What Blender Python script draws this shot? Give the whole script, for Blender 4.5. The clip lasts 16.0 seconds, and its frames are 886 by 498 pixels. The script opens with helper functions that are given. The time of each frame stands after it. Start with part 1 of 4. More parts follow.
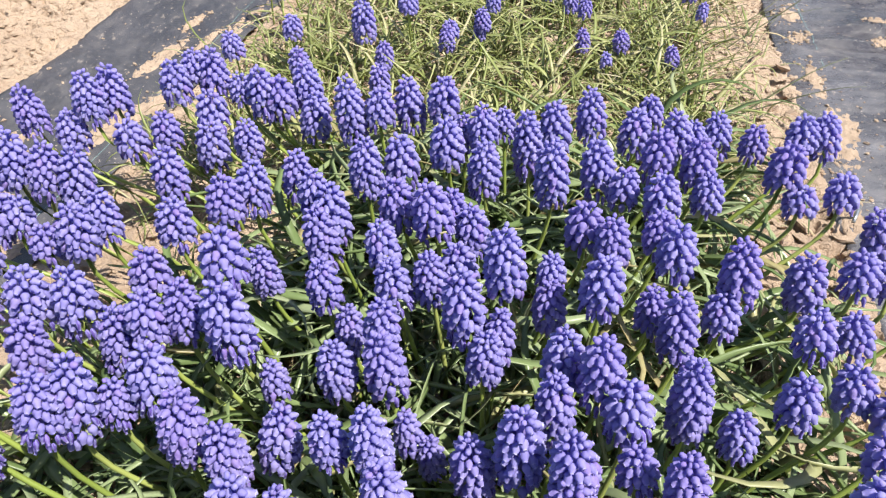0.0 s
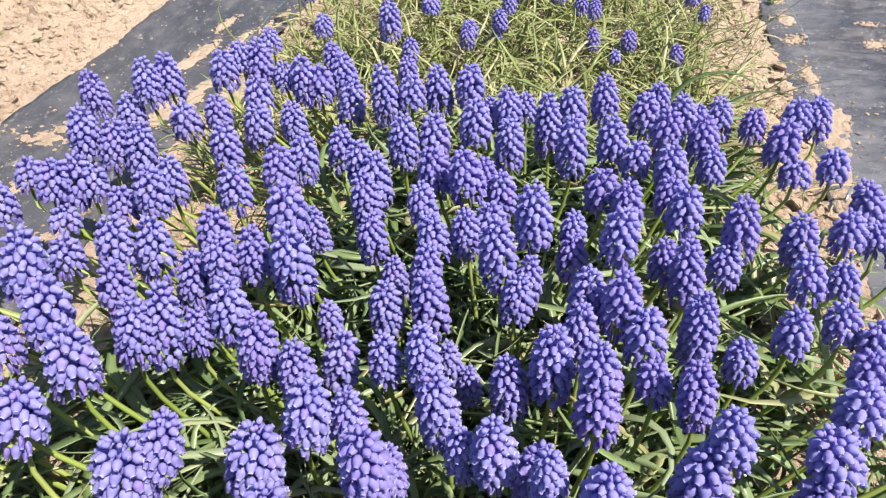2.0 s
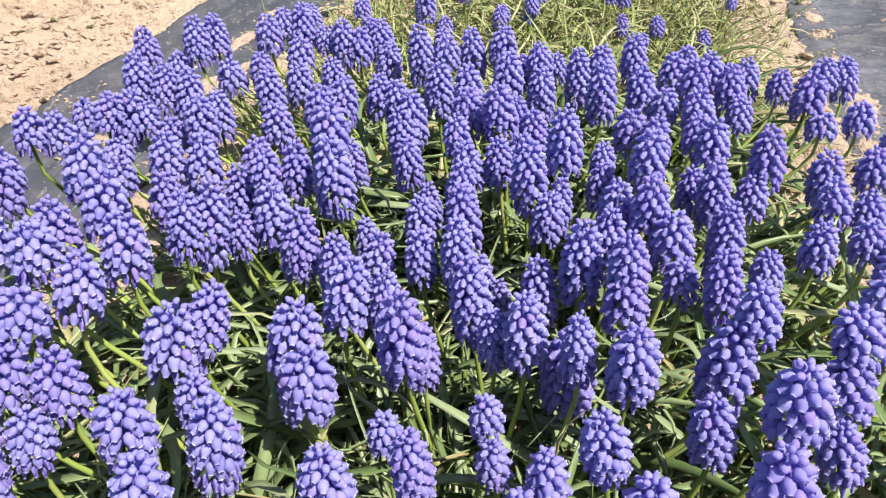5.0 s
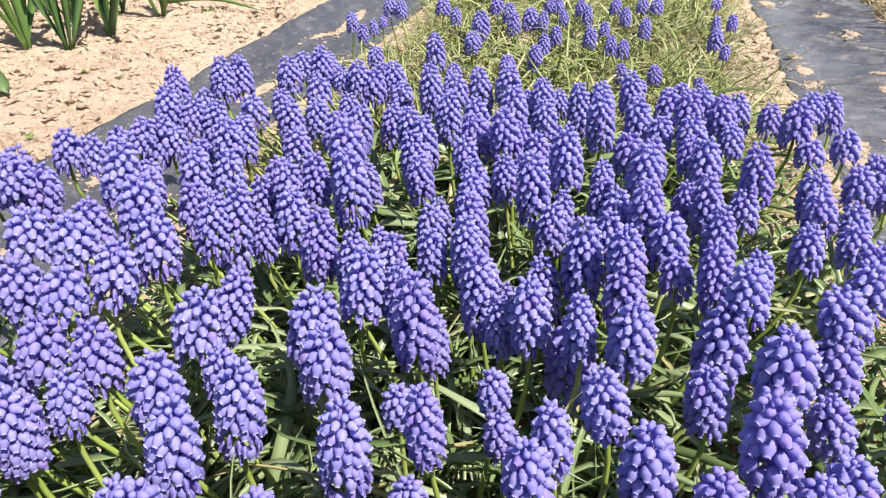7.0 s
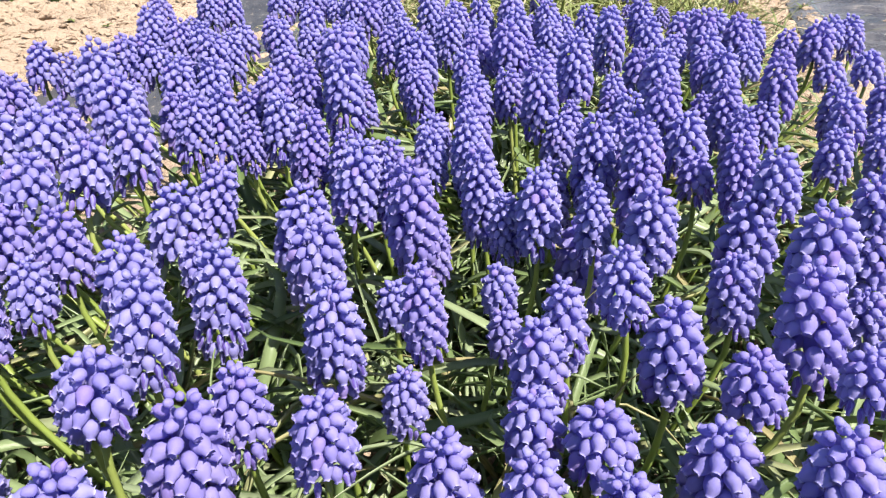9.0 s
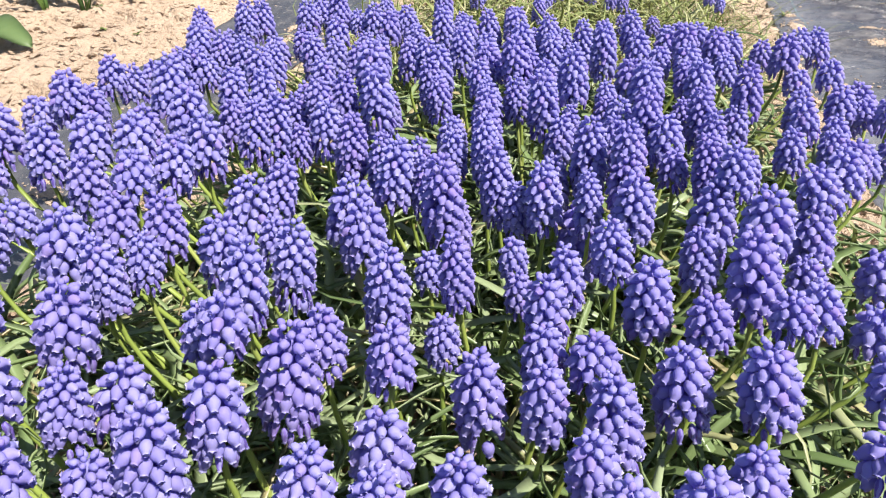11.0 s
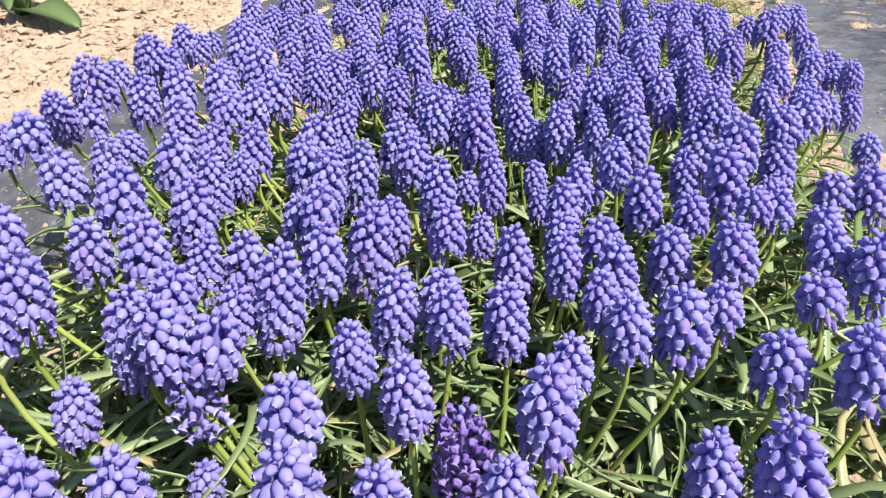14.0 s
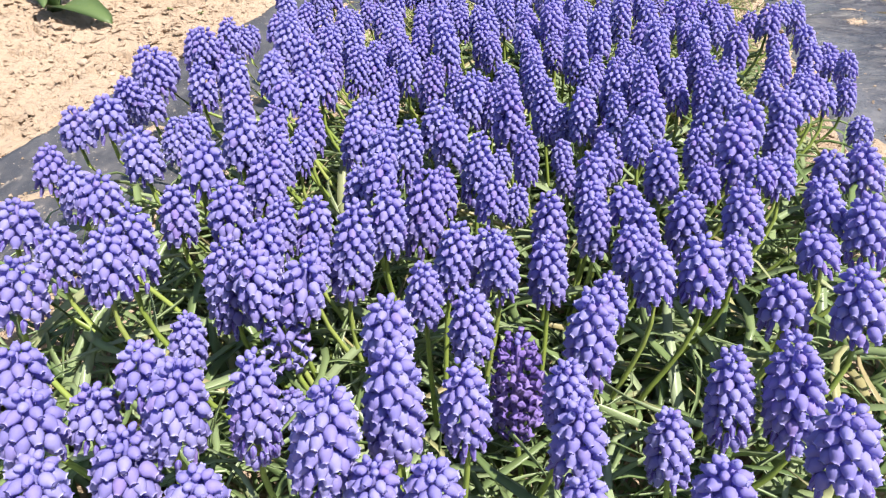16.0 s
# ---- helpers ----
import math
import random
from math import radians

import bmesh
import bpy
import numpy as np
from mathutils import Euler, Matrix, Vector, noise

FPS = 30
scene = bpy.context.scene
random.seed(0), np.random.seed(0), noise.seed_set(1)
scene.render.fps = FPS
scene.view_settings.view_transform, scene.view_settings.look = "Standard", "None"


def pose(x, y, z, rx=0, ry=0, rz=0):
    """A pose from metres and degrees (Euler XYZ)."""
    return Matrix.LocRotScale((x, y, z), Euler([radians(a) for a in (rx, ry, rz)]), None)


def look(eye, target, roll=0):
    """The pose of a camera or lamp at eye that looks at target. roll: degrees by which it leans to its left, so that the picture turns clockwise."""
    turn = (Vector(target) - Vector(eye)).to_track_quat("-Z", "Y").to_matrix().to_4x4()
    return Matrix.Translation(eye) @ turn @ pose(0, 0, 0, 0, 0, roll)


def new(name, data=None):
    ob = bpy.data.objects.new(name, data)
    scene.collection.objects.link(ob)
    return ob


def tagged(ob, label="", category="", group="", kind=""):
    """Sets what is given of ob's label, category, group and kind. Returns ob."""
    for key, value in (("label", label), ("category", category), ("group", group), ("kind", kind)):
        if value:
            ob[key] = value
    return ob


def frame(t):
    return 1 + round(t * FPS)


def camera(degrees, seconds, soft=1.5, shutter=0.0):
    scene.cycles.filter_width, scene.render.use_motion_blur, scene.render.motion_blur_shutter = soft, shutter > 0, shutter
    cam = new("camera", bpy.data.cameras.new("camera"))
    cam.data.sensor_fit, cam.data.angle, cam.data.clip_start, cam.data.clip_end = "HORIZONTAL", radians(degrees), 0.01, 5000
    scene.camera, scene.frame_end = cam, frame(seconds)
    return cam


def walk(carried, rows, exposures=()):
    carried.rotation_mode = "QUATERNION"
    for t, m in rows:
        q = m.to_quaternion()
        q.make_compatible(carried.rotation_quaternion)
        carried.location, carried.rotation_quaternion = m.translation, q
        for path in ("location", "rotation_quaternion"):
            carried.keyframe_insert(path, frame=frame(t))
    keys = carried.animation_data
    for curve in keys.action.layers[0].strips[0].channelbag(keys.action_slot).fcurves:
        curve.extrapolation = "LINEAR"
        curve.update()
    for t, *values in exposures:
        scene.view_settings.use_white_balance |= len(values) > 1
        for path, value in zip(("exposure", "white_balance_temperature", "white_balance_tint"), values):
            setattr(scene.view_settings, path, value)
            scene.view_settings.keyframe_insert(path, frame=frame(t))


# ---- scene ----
cam = camera(65.3, 16.0, 1.22)
# seconds, place, tilt, lean and turn of the hand-held camera that backs away along the bed
ROWS = [
    (0, -0.0031, -0.0103, 0.4575, 47.73, -0.22, -0.07),
    (0.5, -0.0129, -0.0234, 0.4669, 47.82, -0.22, -0.03),
    (1, -0.0158, -0.0457, 0.4731, 48.14, -0.24, 0.02),
    (1.5, -0.0257, -0.0664, 0.4751, 48.59, -0.28, 0.06),
    (2, -0.0281, -0.0818, 0.4647, 49.02, -0.32, 0.12),
    (2.5, -0.0305, -0.0968, 0.4721, 49.30, -0.38, 0.19),
    (3, -0.0330, -0.1071, 0.4723, 49.54, -0.43, 0.38),
    (3.5, -0.0371, -0.1228, 0.4546, 49.71, -0.46, 0.51),
    (4, -0.0402, -0.1343, 0.4354, 49.80, -0.60, 0.79),
    (4.2, -0.0384, -0.1397, 0.4254, 49.88, -0.47, 1.28),
    (6.3, -0.0318, -0.1755, 0.4018, 57.19, -0, 2.87),
    (6.5, -0.033, -0.187, 0.3963, 57.56, 0, 2.93),
    (7, -0.0332, -0.1998, 0.3945, 57.53, 0.08, 3.04),
    (7.5, -0.0314, -0.1969, 0.3835, 57.39, 0.11, 3.02),
    (8, -0.0368, -0.1975, 0.363, 56.93, 0.09, 2.99),
    (8.5, -0.0351, -0.1968, 0.3375, 56.52, 0.03, 2.9),
    (9, -0.0344, -0.1994, 0.335, 56.23, 0.06, 2.91),
    (9.2, -0.0347, -0.2032, 0.3361, 56.16, 0.06, 2.92),
    (11.3, -0.0515, -0.294, 0.3798, 56.23, 0.12, 2.7),
    (11.5, -0.054, -0.3025, 0.3843, 56.2, 0.08, 2.7),
    (12, -0.0544, -0.3085, 0.3849, 56.13, 0.08, 2.7),
    (12.5, -0.0538, -0.3097, 0.3968, 56.09, 0.08, 2.71),
    (13, -0.0629, -0.3412, 0.3966, 56.12, -0.02, 2.8),
    (13.5, -0.0687, -0.3727, 0.3854, 56.06, -0.01, 2.89),
    (14, -0.0675, -0.3983, 0.3787, 56.03, 0.01, 2.89),
    (14.5, -0.0712, -0.4169, 0.376, 56.05, -0.01, 2.89),
    (15, -0.0812, -0.4288, 0.3787, 55.95, -0.03, 2.84),
    (15.5, -0.0894, -0.4477, 0.3842, 55.92, -0, 2.79),
    (16, -0.097, -0.4633, 0.3917, 55.94, -0.02, 2.75),
]
EXPOSURES = [(0.0, 0.92), (4.2, 0.99), (7.0, 1.04), (9.0, 1.08), (11.3, 1.04), (16.0, 1.03)]
walk(cam, [(t, pose(x, y, z, rx, ry, rz)) for t, x, y, z, rx, ry, rz in ROWS], EXPOSURES)

# ---- light ----
SUN_TURN, SUN_HEIGHT = 122.0, 61.0  # degrees clockwise from +y, degrees above the ground
world = bpy.data.worlds.new("clear_sky")
scene.world = world
world.use_nodes = True
sky = world.node_tree.nodes.new("ShaderNodeTexSky")
sky.sky_type, sky.sun_disc = "NISHITA", False
sky.sun_elevation, sky.sun_rotation = radians(SUN_HEIGHT), radians(SUN_TURN)
backing = world.node_tree.nodes["Background"]
backing.inputs["Strength"].default_value = 0.079
world.node_tree.links.new(sky.outputs["Color"], backing.inputs["Color"])
sun_data = bpy.data.lights.new("sun", "SUN")
sun_data.energy, sun_data.angle, sun_data.color = 4.62, radians(0.53), (1.0, 0.945, 0.865)
sun = new("sun", sun_data)
ha, he = radians(SUN_TURN), radians(SUN_HEIGHT)
sun.matrix_basis = look(Vector((math.sin(ha) * math.cos(he), math.cos(ha) * math.cos(he), math.sin(he))) * 6, (0, 0, 0))


# ---- materials ----
def material(name):
    m = bpy.data.materials.new(name)
    m.use_nodes = True
    tree = m.node_tree
    return m, tree, tree.nodes["Principled BSDF"]


def node(tree, kind, **values):
    n = tree.nodes.new(kind)
    for key, value in values.items():
        n.inputs[key].default_value = value
    return n


def noise_node(tree, coord, scale, detail=4.0, rough=0.6):
    n = node(tree, "ShaderNodeTexNoise", Scale=scale, Detail=detail, Roughness=rough)
    tree.links.new(coord, n.inputs["Vector"])
    return n.outputs["Fac"]


def ramp(tree, fac, stops):
    n = tree.nodes.new("ShaderNodeValToRGB")
    while len(n.color_ramp.elements) < len(stops):
        n.color_ramp.elements.new(0.5)
    for e, (at, colour) in zip(n.color_ramp.elements, stops):
        e.position, e.color = at, (*colour, 1)
    tree.links.new(fac, n.inputs["Fac"])
    return n.outputs["Color"]


def blend(tree, fac, a, b, kind="MIX"):
    n = tree.nodes.new("ShaderNodeMix")
    n.data_type, n.blend_type = "RGBA", kind
    for socket, value in ((n.inputs[0], fac), (n.inputs[6], a), (n.inputs[7], b)):
        if isinstance(value, (int, float)):
            socket.default_value = value
        elif isinstance(value, tuple):
            socket.default_value = (*value, 1)
        else:
            tree.links.new(value, socket)
    return n.outputs[2]


def math_node(tree, kind, a, b=0.0):
    n = tree.nodes.new("ShaderNodeMath")
    n.operation = kind
    for socket, value in ((n.inputs[0], a), (n.inputs[1], b)):
        if isinstance(value, (int, float)):
            socket.default_value = value
        else:
            tree.links.new(value, socket)
    return n.outputs[0]


def bump(tree, bsdf, height, distance, strength=0.6):
    n = node(tree, "ShaderNodeBump", Strength=strength, Distance=distance)
    tree.links.new(height, n.inputs["Height"])
    tree.links.new(n.outputs["Normal"], bsdf.inputs["Normal"])


def chance(tree):
    """A random number for each piece: by object, and by island inside a joined mesh."""
    info, geo = tree.nodes.new("ShaderNodeObjectInfo"), tree.nodes.new("ShaderNodeNewGeometry")
    total = math_node(tree, "ADD", info.outputs["Random"], geo.outputs["Random Per Island"])
    return math_node(tree, "FRACT", total), info.outputs["Random"]


def thin(tree, bsdf, colour, share):
    """Lets a share of the light through a leaf or petal."""
    glow, mix = tree.nodes.new("ShaderNodeBsdfTranslucent"), tree.nodes.new("ShaderNodeMixShader")
    mix.inputs[0].default_value = share
    tree.links.new(colour, glow.inputs["Color"])
    tree.links.new(bsdf.outputs[0], mix.inputs[1])
    tree.links.new(glow.outputs[0], mix.inputs[2])
    tree.links.new(mix.outputs[0], tree.nodes["Material Output"].inputs["Surface"])


def petal_material(name, dark, mid, light, through_colour, share=0.36):
    """Waxy petals: a shade of its own for each floret, fine veins, and a deeper blue where light comes through."""
    m, tree, bsdf = material(name)
    piece, plant = chance(tree)
    coord = tree.nodes.new("ShaderNodeNewGeometry").outputs["Position"]
    streak = noise_node(tree, coord, 900.0, 3.0)
    patch = noise_node(tree, coord, 260.0, 2.0)
    colour = ramp(tree, piece, [(0.0, dark), (0.5, mid), (0.88, light), (1.0, (0.36, 0.25, 0.62))])
    colour = blend(tree, math_node(tree, "MULTIPLY", streak, 0.22), colour, light)
    colour = blend(tree, math_node(tree, "MULTIPLY", patch, 0.30), colour, dark)
    colour = blend(tree, math_node(tree, "MULTIPLY", math_node(tree, "POWER", plant, 2.0), 0.42), colour, (0.31, 0.225, 0.58))
    tree.links.new(colour, bsdf.inputs["Base Color"])
    bsdf.inputs["Roughness"].default_value = 0.55
    bsdf.inputs["Specular IOR Level"].default_value = 0.17
    bump(tree, bsdf, streak, 0.0005, 0.4)
    thin(tree, bsdf, blend(tree, 0.75, colour, through_colour), share)
    return m


def leaf_material(name, stops, share=0.25, rough=0.36):
    m, tree, bsdf = material(name)
    piece, plant = chance(tree)
    coord = tree.nodes.new("ShaderNodeTexCoord").outputs["Object"]
    colour = ramp(tree, piece, stops)
    blotch = noise_node(tree, coord, 60.0, 4.0)
    colour = blend(tree, math_node(tree, "MULTIPLY", blotch, 0.35), colour, (0.22, 0.26, 0.11))
    fine = noise_node(tree, coord, 700.0, 2.0)
    tree.links.new(colour, bsdf.inputs["Base Color"])
    bsdf.inputs["Roughness"].default_value = rough
    bump(tree, bsdf, fine, 0.0003, 0.3)
    thin(tree, bsdf, colour, share)
    return m


def soil_material(name, dark, mid, light):
    m, tree, bsdf = material(name)
    coord = tree.nodes.new("ShaderNodeNewGeometry").outputs["Position"]
    broad, clod, grain = (noise_node(tree, coord, s, 6.0, 0.65) for s in (3.0, 34.0, 420.0))
    colour = ramp(tree, broad, [(0.30, mid), (0.62, light)])
    colour = blend(tree, ramp(tree, clod, [(0.30, (0.7, 0.7, 0.7)), (0.46, (0, 0, 0))]), colour, dark)
    colour = blend(tree, math_node(tree, "MULTIPLY", grain, 0.35), colour, light)
    tree.links.new(colour, bsdf.inputs["Base Color"])
    bsdf.inputs["Roughness"].default_value = 0.95
    bsdf.inputs["Specular IOR Level"].default_value = 0.15
    both = math_node(tree, "ADD", math_node(tree, "MULTIPLY", clod, 2.0), grain)
    bump(tree, bsdf, both, 0.005, 1.0)
    return m


def fabric_material(name, turn, stretch, base, dusty, smeared, gloss, washed=0.0):
    """Black woven film: a faint weave, a greyish bloom of dust, smears and specks of dried soil."""
    m, tree, bsdf = material(name)
    place = tree.nodes.new("ShaderNodeNewGeometry").outputs["Position"]
    along = node(tree, "ShaderNodeMapping", Rotation=(0, 0, turn), Scale=stretch)
    tree.links.new(place, along.inputs["Vector"])
    coord = along.outputs["Vector"]
    dust = noise_node(tree, coord, 7.0, 8.0, 0.7)
    smear = noise_node(tree, coord, 30.0, 10.0, 0.75)
    fleck = noise_node(tree, coord, 75.0, 4.0, 0.7)
    specks = noise_node(tree, place, 230.0, 2.0, 0.6)
    colour = ramp(tree, dust, [(0.30, base), (0.70, dusty)])
    if washed:
        # paler along the edge of the strip towards the bed; washed sets how strongly
        over = tree.nodes.new("ShaderNodeVectorMath")
        over.operation, over.inputs[1].default_value = "DOT_PRODUCT", (1.0, -0.2, 0.0)
        tree.links.new(place, over.inputs[0])
        pale_band = ramp(tree, over.outputs["Value"], [(0.30, (washed * 0.6,) * 3), (0.34, (washed,) * 3), (0.37, (washed * 0.8,) * 3), (0.44, (0.0,) * 3)])
        colour = blend(tree, math_node(tree, "MULTIPLY", pale_band, math_node(tree, "MULTIPLY", dust, 1.9)), colour, (0.25, 0.245, 0.265))
    colour = blend(tree, ramp(tree, smear, [(0.48, (0, 0, 0)), (0.72, (smeared, smeared, smeared))]), colour, (0.30, 0.28, 0.27))
    colour = blend(tree, ramp(tree, fleck, [(0.60, (0, 0, 0)), (0.70, (0.6, 0.6, 0.6))]), colour, (0.40, 0.34, 0.29))
    colour = blend(tree, ramp(tree, specks, [(0.68, (0, 0, 0)), (0.72, (0.95, 0.95, 0.95))]), colour, (0.56, 0.47, 0.38))
    weave = []
    for way in ("X", "Y"):
        w = node(tree, "ShaderNodeTexWave", Scale=240.0, Distortion=1.0)
        w.bands_direction = way
        tree.links.new(place, w.inputs["Vector"])
        weave.append(w.outputs["Fac"])
    tree.links.new(colour, bsdf.inputs["Base Color"])
    tree.links.new(ramp(tree, smear, [(0.35, (gloss, gloss, gloss)), (0.65, (gloss + 0.22, gloss + 0.22, gloss + 0.22))]), bsdf.inputs["Roughness"])
    relief = math_node(tree, "ADD", math_node(tree, "ADD", weave[0], weave[1]), math_node(tree, "MULTIPLY", smear, 4.0))
    bump(tree, bsdf, relief, 0.0007, 0.5)
    return m


def plain_material(name, colour, rough, metal=0.0, scale=300.0, spread=0.3):
    m, tree, bsdf = material(name)
    coord = tree.nodes.new("ShaderNodeTexCoord").outputs["Object"]
    grain = noise_node(tree, coord, scale, 4.0)
    low, high = tuple(c * (1 - spread) for c in colour), tuple(min(1, c * (1 + spread)) for c in colour)
    tree.links.new(ramp(tree, grain, [(0.3, low), (0.7, high)]), bsdf.inputs["Base Color"])
    bsdf.inputs["Roughness"].default_value, bsdf.inputs["Metallic"].default_value = rough, metal
    bump(tree, bsdf, grain, 0.0008, 0.5)
    return m


DEEP, PLUM = (0.24, 0.21, 0.69), (0.29, 0.17, 0.55)
PETAL = petal_material("violet_blue_petal", (0.288, 0.264, 0.62), (0.372, 0.342, 0.70), (0.435, 0.405, 0.75), DEEP, 0.42)
SPENT = petal_material("spent_purple_petal", (0.19, 0.115, 0.42), (0.285, 0.195, 0.54), (0.38, 0.29, 0.64), PLUM)
RIM = petal_material("pale_petal_rim", (0.37, 0.35, 0.71), (0.47, 0.45, 0.77), (0.61, 0.59, 0.84), DEEP, 0.25)
SPENT_RIM = petal_material("faded_petal_rim", (0.22, 0.14, 0.48), (0.34, 0.24, 0.62), (0.48, 0.37, 0.72), PLUM)
BUD = petal_material("greyish_bud_tip", (0.16, 0.12, 0.36), (0.24, 0.20, 0.50), (0.34, 0.30, 0.60), DEEP)
WILT = petal_material("wilting_striped_petal", (0.13, 0.085, 0.40), (0.20, 0.135, 0.52), (0.27, 0.20, 0.60), PLUM)
STEM = leaf_material("yellow_green_stem", [(0.0, (0.20, 0.27, 0.045)), (0.6, (0.29, 0.37, 0.07)), (1.0, (0.38, 0.43, 0.12))], 0.12, 0.40)
LEAF = leaf_material("grey_green_leaf", [(0.0, (0.135, 0.212, 0.075)), (0.30, (0.245, 0.340, 0.140)), (0.6, (0.355, 0.450, 0.225)), (0.86, (0.42, 0.50, 0.30)), (0.95, (0.52, 0.50, 0.25)), (1.0, (0.50, 0.40, 0.22))], 0.38, 0.33)
GRASSY = leaf_material("straw_green_leaf", [(0.0, (0.23, 0.265, 0.085)), (0.45, (0.395, 0.445, 0.16)), (0.78, (0.55, 0.55, 0.265)), (1.0, (0.66, 0.59, 0.39))], 0.34)
STRAP = leaf_material("fresh_green_strap_leaf", [(0.0, (0.05, 0.125, 0.05)), (0.55, (0.10, 0.215, 0.055)), (1.0, (0.22, 0.35, 0.08))], 0.35)
BROAD = leaf_material("broad_green_leaf", [(0.0, (0.075, 0.130, 0.045)), (1.0, (0.125, 0.200, 0.065))], 0.25, 0.50)
WEED = leaf_material("bright_weed_leaf", [(0.0, (0.16, 0.21, 0.06)), (1.0, (0.27, 0.33, 0.10))])
STRAW = leaf_material("dry_straw", [(0.0, (0.35, 0.26, 0.14)), (1.0, (0.58, 0.47, 0.30))], 0.1, 0.7)
STALK = leaf_material("dark_thin_stalk", [(0.0, (0.075, 0.085, 0.035)), (0.6, (0.12, 0.13, 0.055)), (1.0, (0.20, 0.17, 0.09))], 0.05, 0.6)
LITTER = leaf_material("brown_leaf_litter", [(0.0, (0.10, 0.07, 0.04)), (0.6, (0.21, 0.15, 0.085)), (1.0, (0.40, 0.30, 0.18))], 0.08, 0.75)
SOIL = soil_material("dry_tan_soil", (0.260, 0.180, 0.122), (0.460, 0.339, 0.244), (0.560, 0.428, 0.317))
FABRIC = fabric_material("black_woven_ground_cover", 0.5, (1.0, 0.45, 1.0), (0.040, 0.040, 0.050), (0.078, 0.077, 0.088), 0.34, 0.34)
CREASED = fabric_material("creased_woven_ground_cover", 0.15, (0.7, 1.1, 1.0), (0.026, 0.026, 0.034), (0.085, 0.084, 0.100), 0.40, 0.19, 0.36)
THREAD = plain_material("teal_thread", (0.20, 0.31, 0.31), 0.7)
STONE = plain_material("pale_stone", (0.42, 0.33, 0.25), 0.9, 0.0, 120.0)
STEEL = plain_material("dull_steel", (0.42, 0.43, 0.45), 0.4, 0.9)


# ---- mesh helpers ----
def mesh_of(name, verts, faces, materials, slots=None, smooth=True):
    data = bpy.data.meshes.new(name)
    data.from_pydata(verts, [], faces)
    for m in materials:
        data.materials.append(m)
    if slots is not None:
        data.polygons.foreach_set("material_index", slots)
    if smooth:
        data.shade_smooth()
    data.update()
    return data


def part(name, data, parent, label="", m=None):
    ob = new(name, data)
    ob.parent = parent
    if m is not None:
        ob.matrix_basis = m
    return tagged(ob, label)


def bell(sides, rings, lobes):
    """A floret one wide, its stalk end at the origin and its mouth along +z; lobes: the ring that forms the toothed lip."""
    verts, faces, slots = [], [], []
    for k, (h, r) in enumerate(rings):
        for i in range(sides):
            a = 2 * math.pi * (i + 0.5 * (k % 2)) / sides
            tooth = k == lobes
            lift = (0.03 if i % 2 else -0.03) if tooth else 0.0
            r2 = r * (1.10 if i % 2 else 0.90) if tooth else r
            verts.append((r2 * math.cos(a), r2 * math.sin(a), h + lift))
    for k in range(len(rings) - 1):
        for i in range(sides):
            a, b = k * sides + i, k * sides + (i + 1) % sides
            faces.append((a, b, b + sides, a + sides))
            slots.append(1 if k == lobes - 1 else 0)
    faces.append(tuple(reversed(range(sides))))
    faces.append(tuple(range((len(rings) - 1) * sides, len(rings) * sides)))
    return np.array(verts), faces, slots + [0, 0]


OPEN_BELL = bell(10, [(0.0, 0.13), (0.07, 0.33), (0.24, 0.49), (0.50, 0.53), (0.80, 0.44), (1.04, 0.29), (1.13, 0.26), (1.20, 0.33), (1.10, 0.12)], 7)
SMALL_BELL = bell(8, [(0.0, 0.16), (0.10, 0.37), (0.36, 0.53), (0.70, 0.48), (1.05, 0.25), (1.16, 0.31), (1.06, 0.10)], 5)
TINY_BELL = bell(6, [(0.0, 0.16), (0.13, 0.42), (0.46, 0.54), (0.86, 0.40), (1.06, 0.27), (1.12, 0.28)], 5)
CLOSED_BUD = bell(8, [(0.0, 0.16), (0.10, 0.36), (0.42, 0.52), (0.80, 0.40), (1.02, 0.12)], 99)
SPINDLE = bell(6, [(0.0, 0.35), (0.2, 0.8), (0.5, 1.0), (0.8, 0.7), (1.0, 0.2)], 99)
WITHERED = bell(8, [(0.0, 0.11), (0.18, 0.24), (0.55, 0.33), (0.92, 0.25), (1.14, 0.52), (0.98, 0.10)], 4)
SHRUNK = bell(8, [(0.0, 0.10), (0.16, 0.25), (0.55, 0.34), (1.00, 0.27), (1.30, 0.16), (1.42, 0.26), (1.28, 0.06)], 5)
# a shrivelled floret has a darker stripe down every other fold
SHRUNK = (SHRUNK[0], SHRUNK[1], [1 if k == 4 * 8 + i else 2 if i % 2 and k < 32 else 0 for k in range(6 * 8) for i in [k % 8]] + [0, 0])


def joined(name, pieces, materials):
    """One mesh from many turned and sized copies of the floret templates."""
    verts, faces, slots, base = [], [], [], 0
    for (shape, polys, marks), m, shift in pieces:
        r = np.array(m.to_3x3())
        verts.append(shape @ r.T + np.array(m.translation))
        faces += [tuple(i + base for i in f) for f in polys]
        slots += [min(s + shift, len(materials) - 1) if s == 0 else s for s in marks]
        base += len(shape)
    return mesh_of(name, np.concatenate(verts).tolist(), faces, materials, slots)


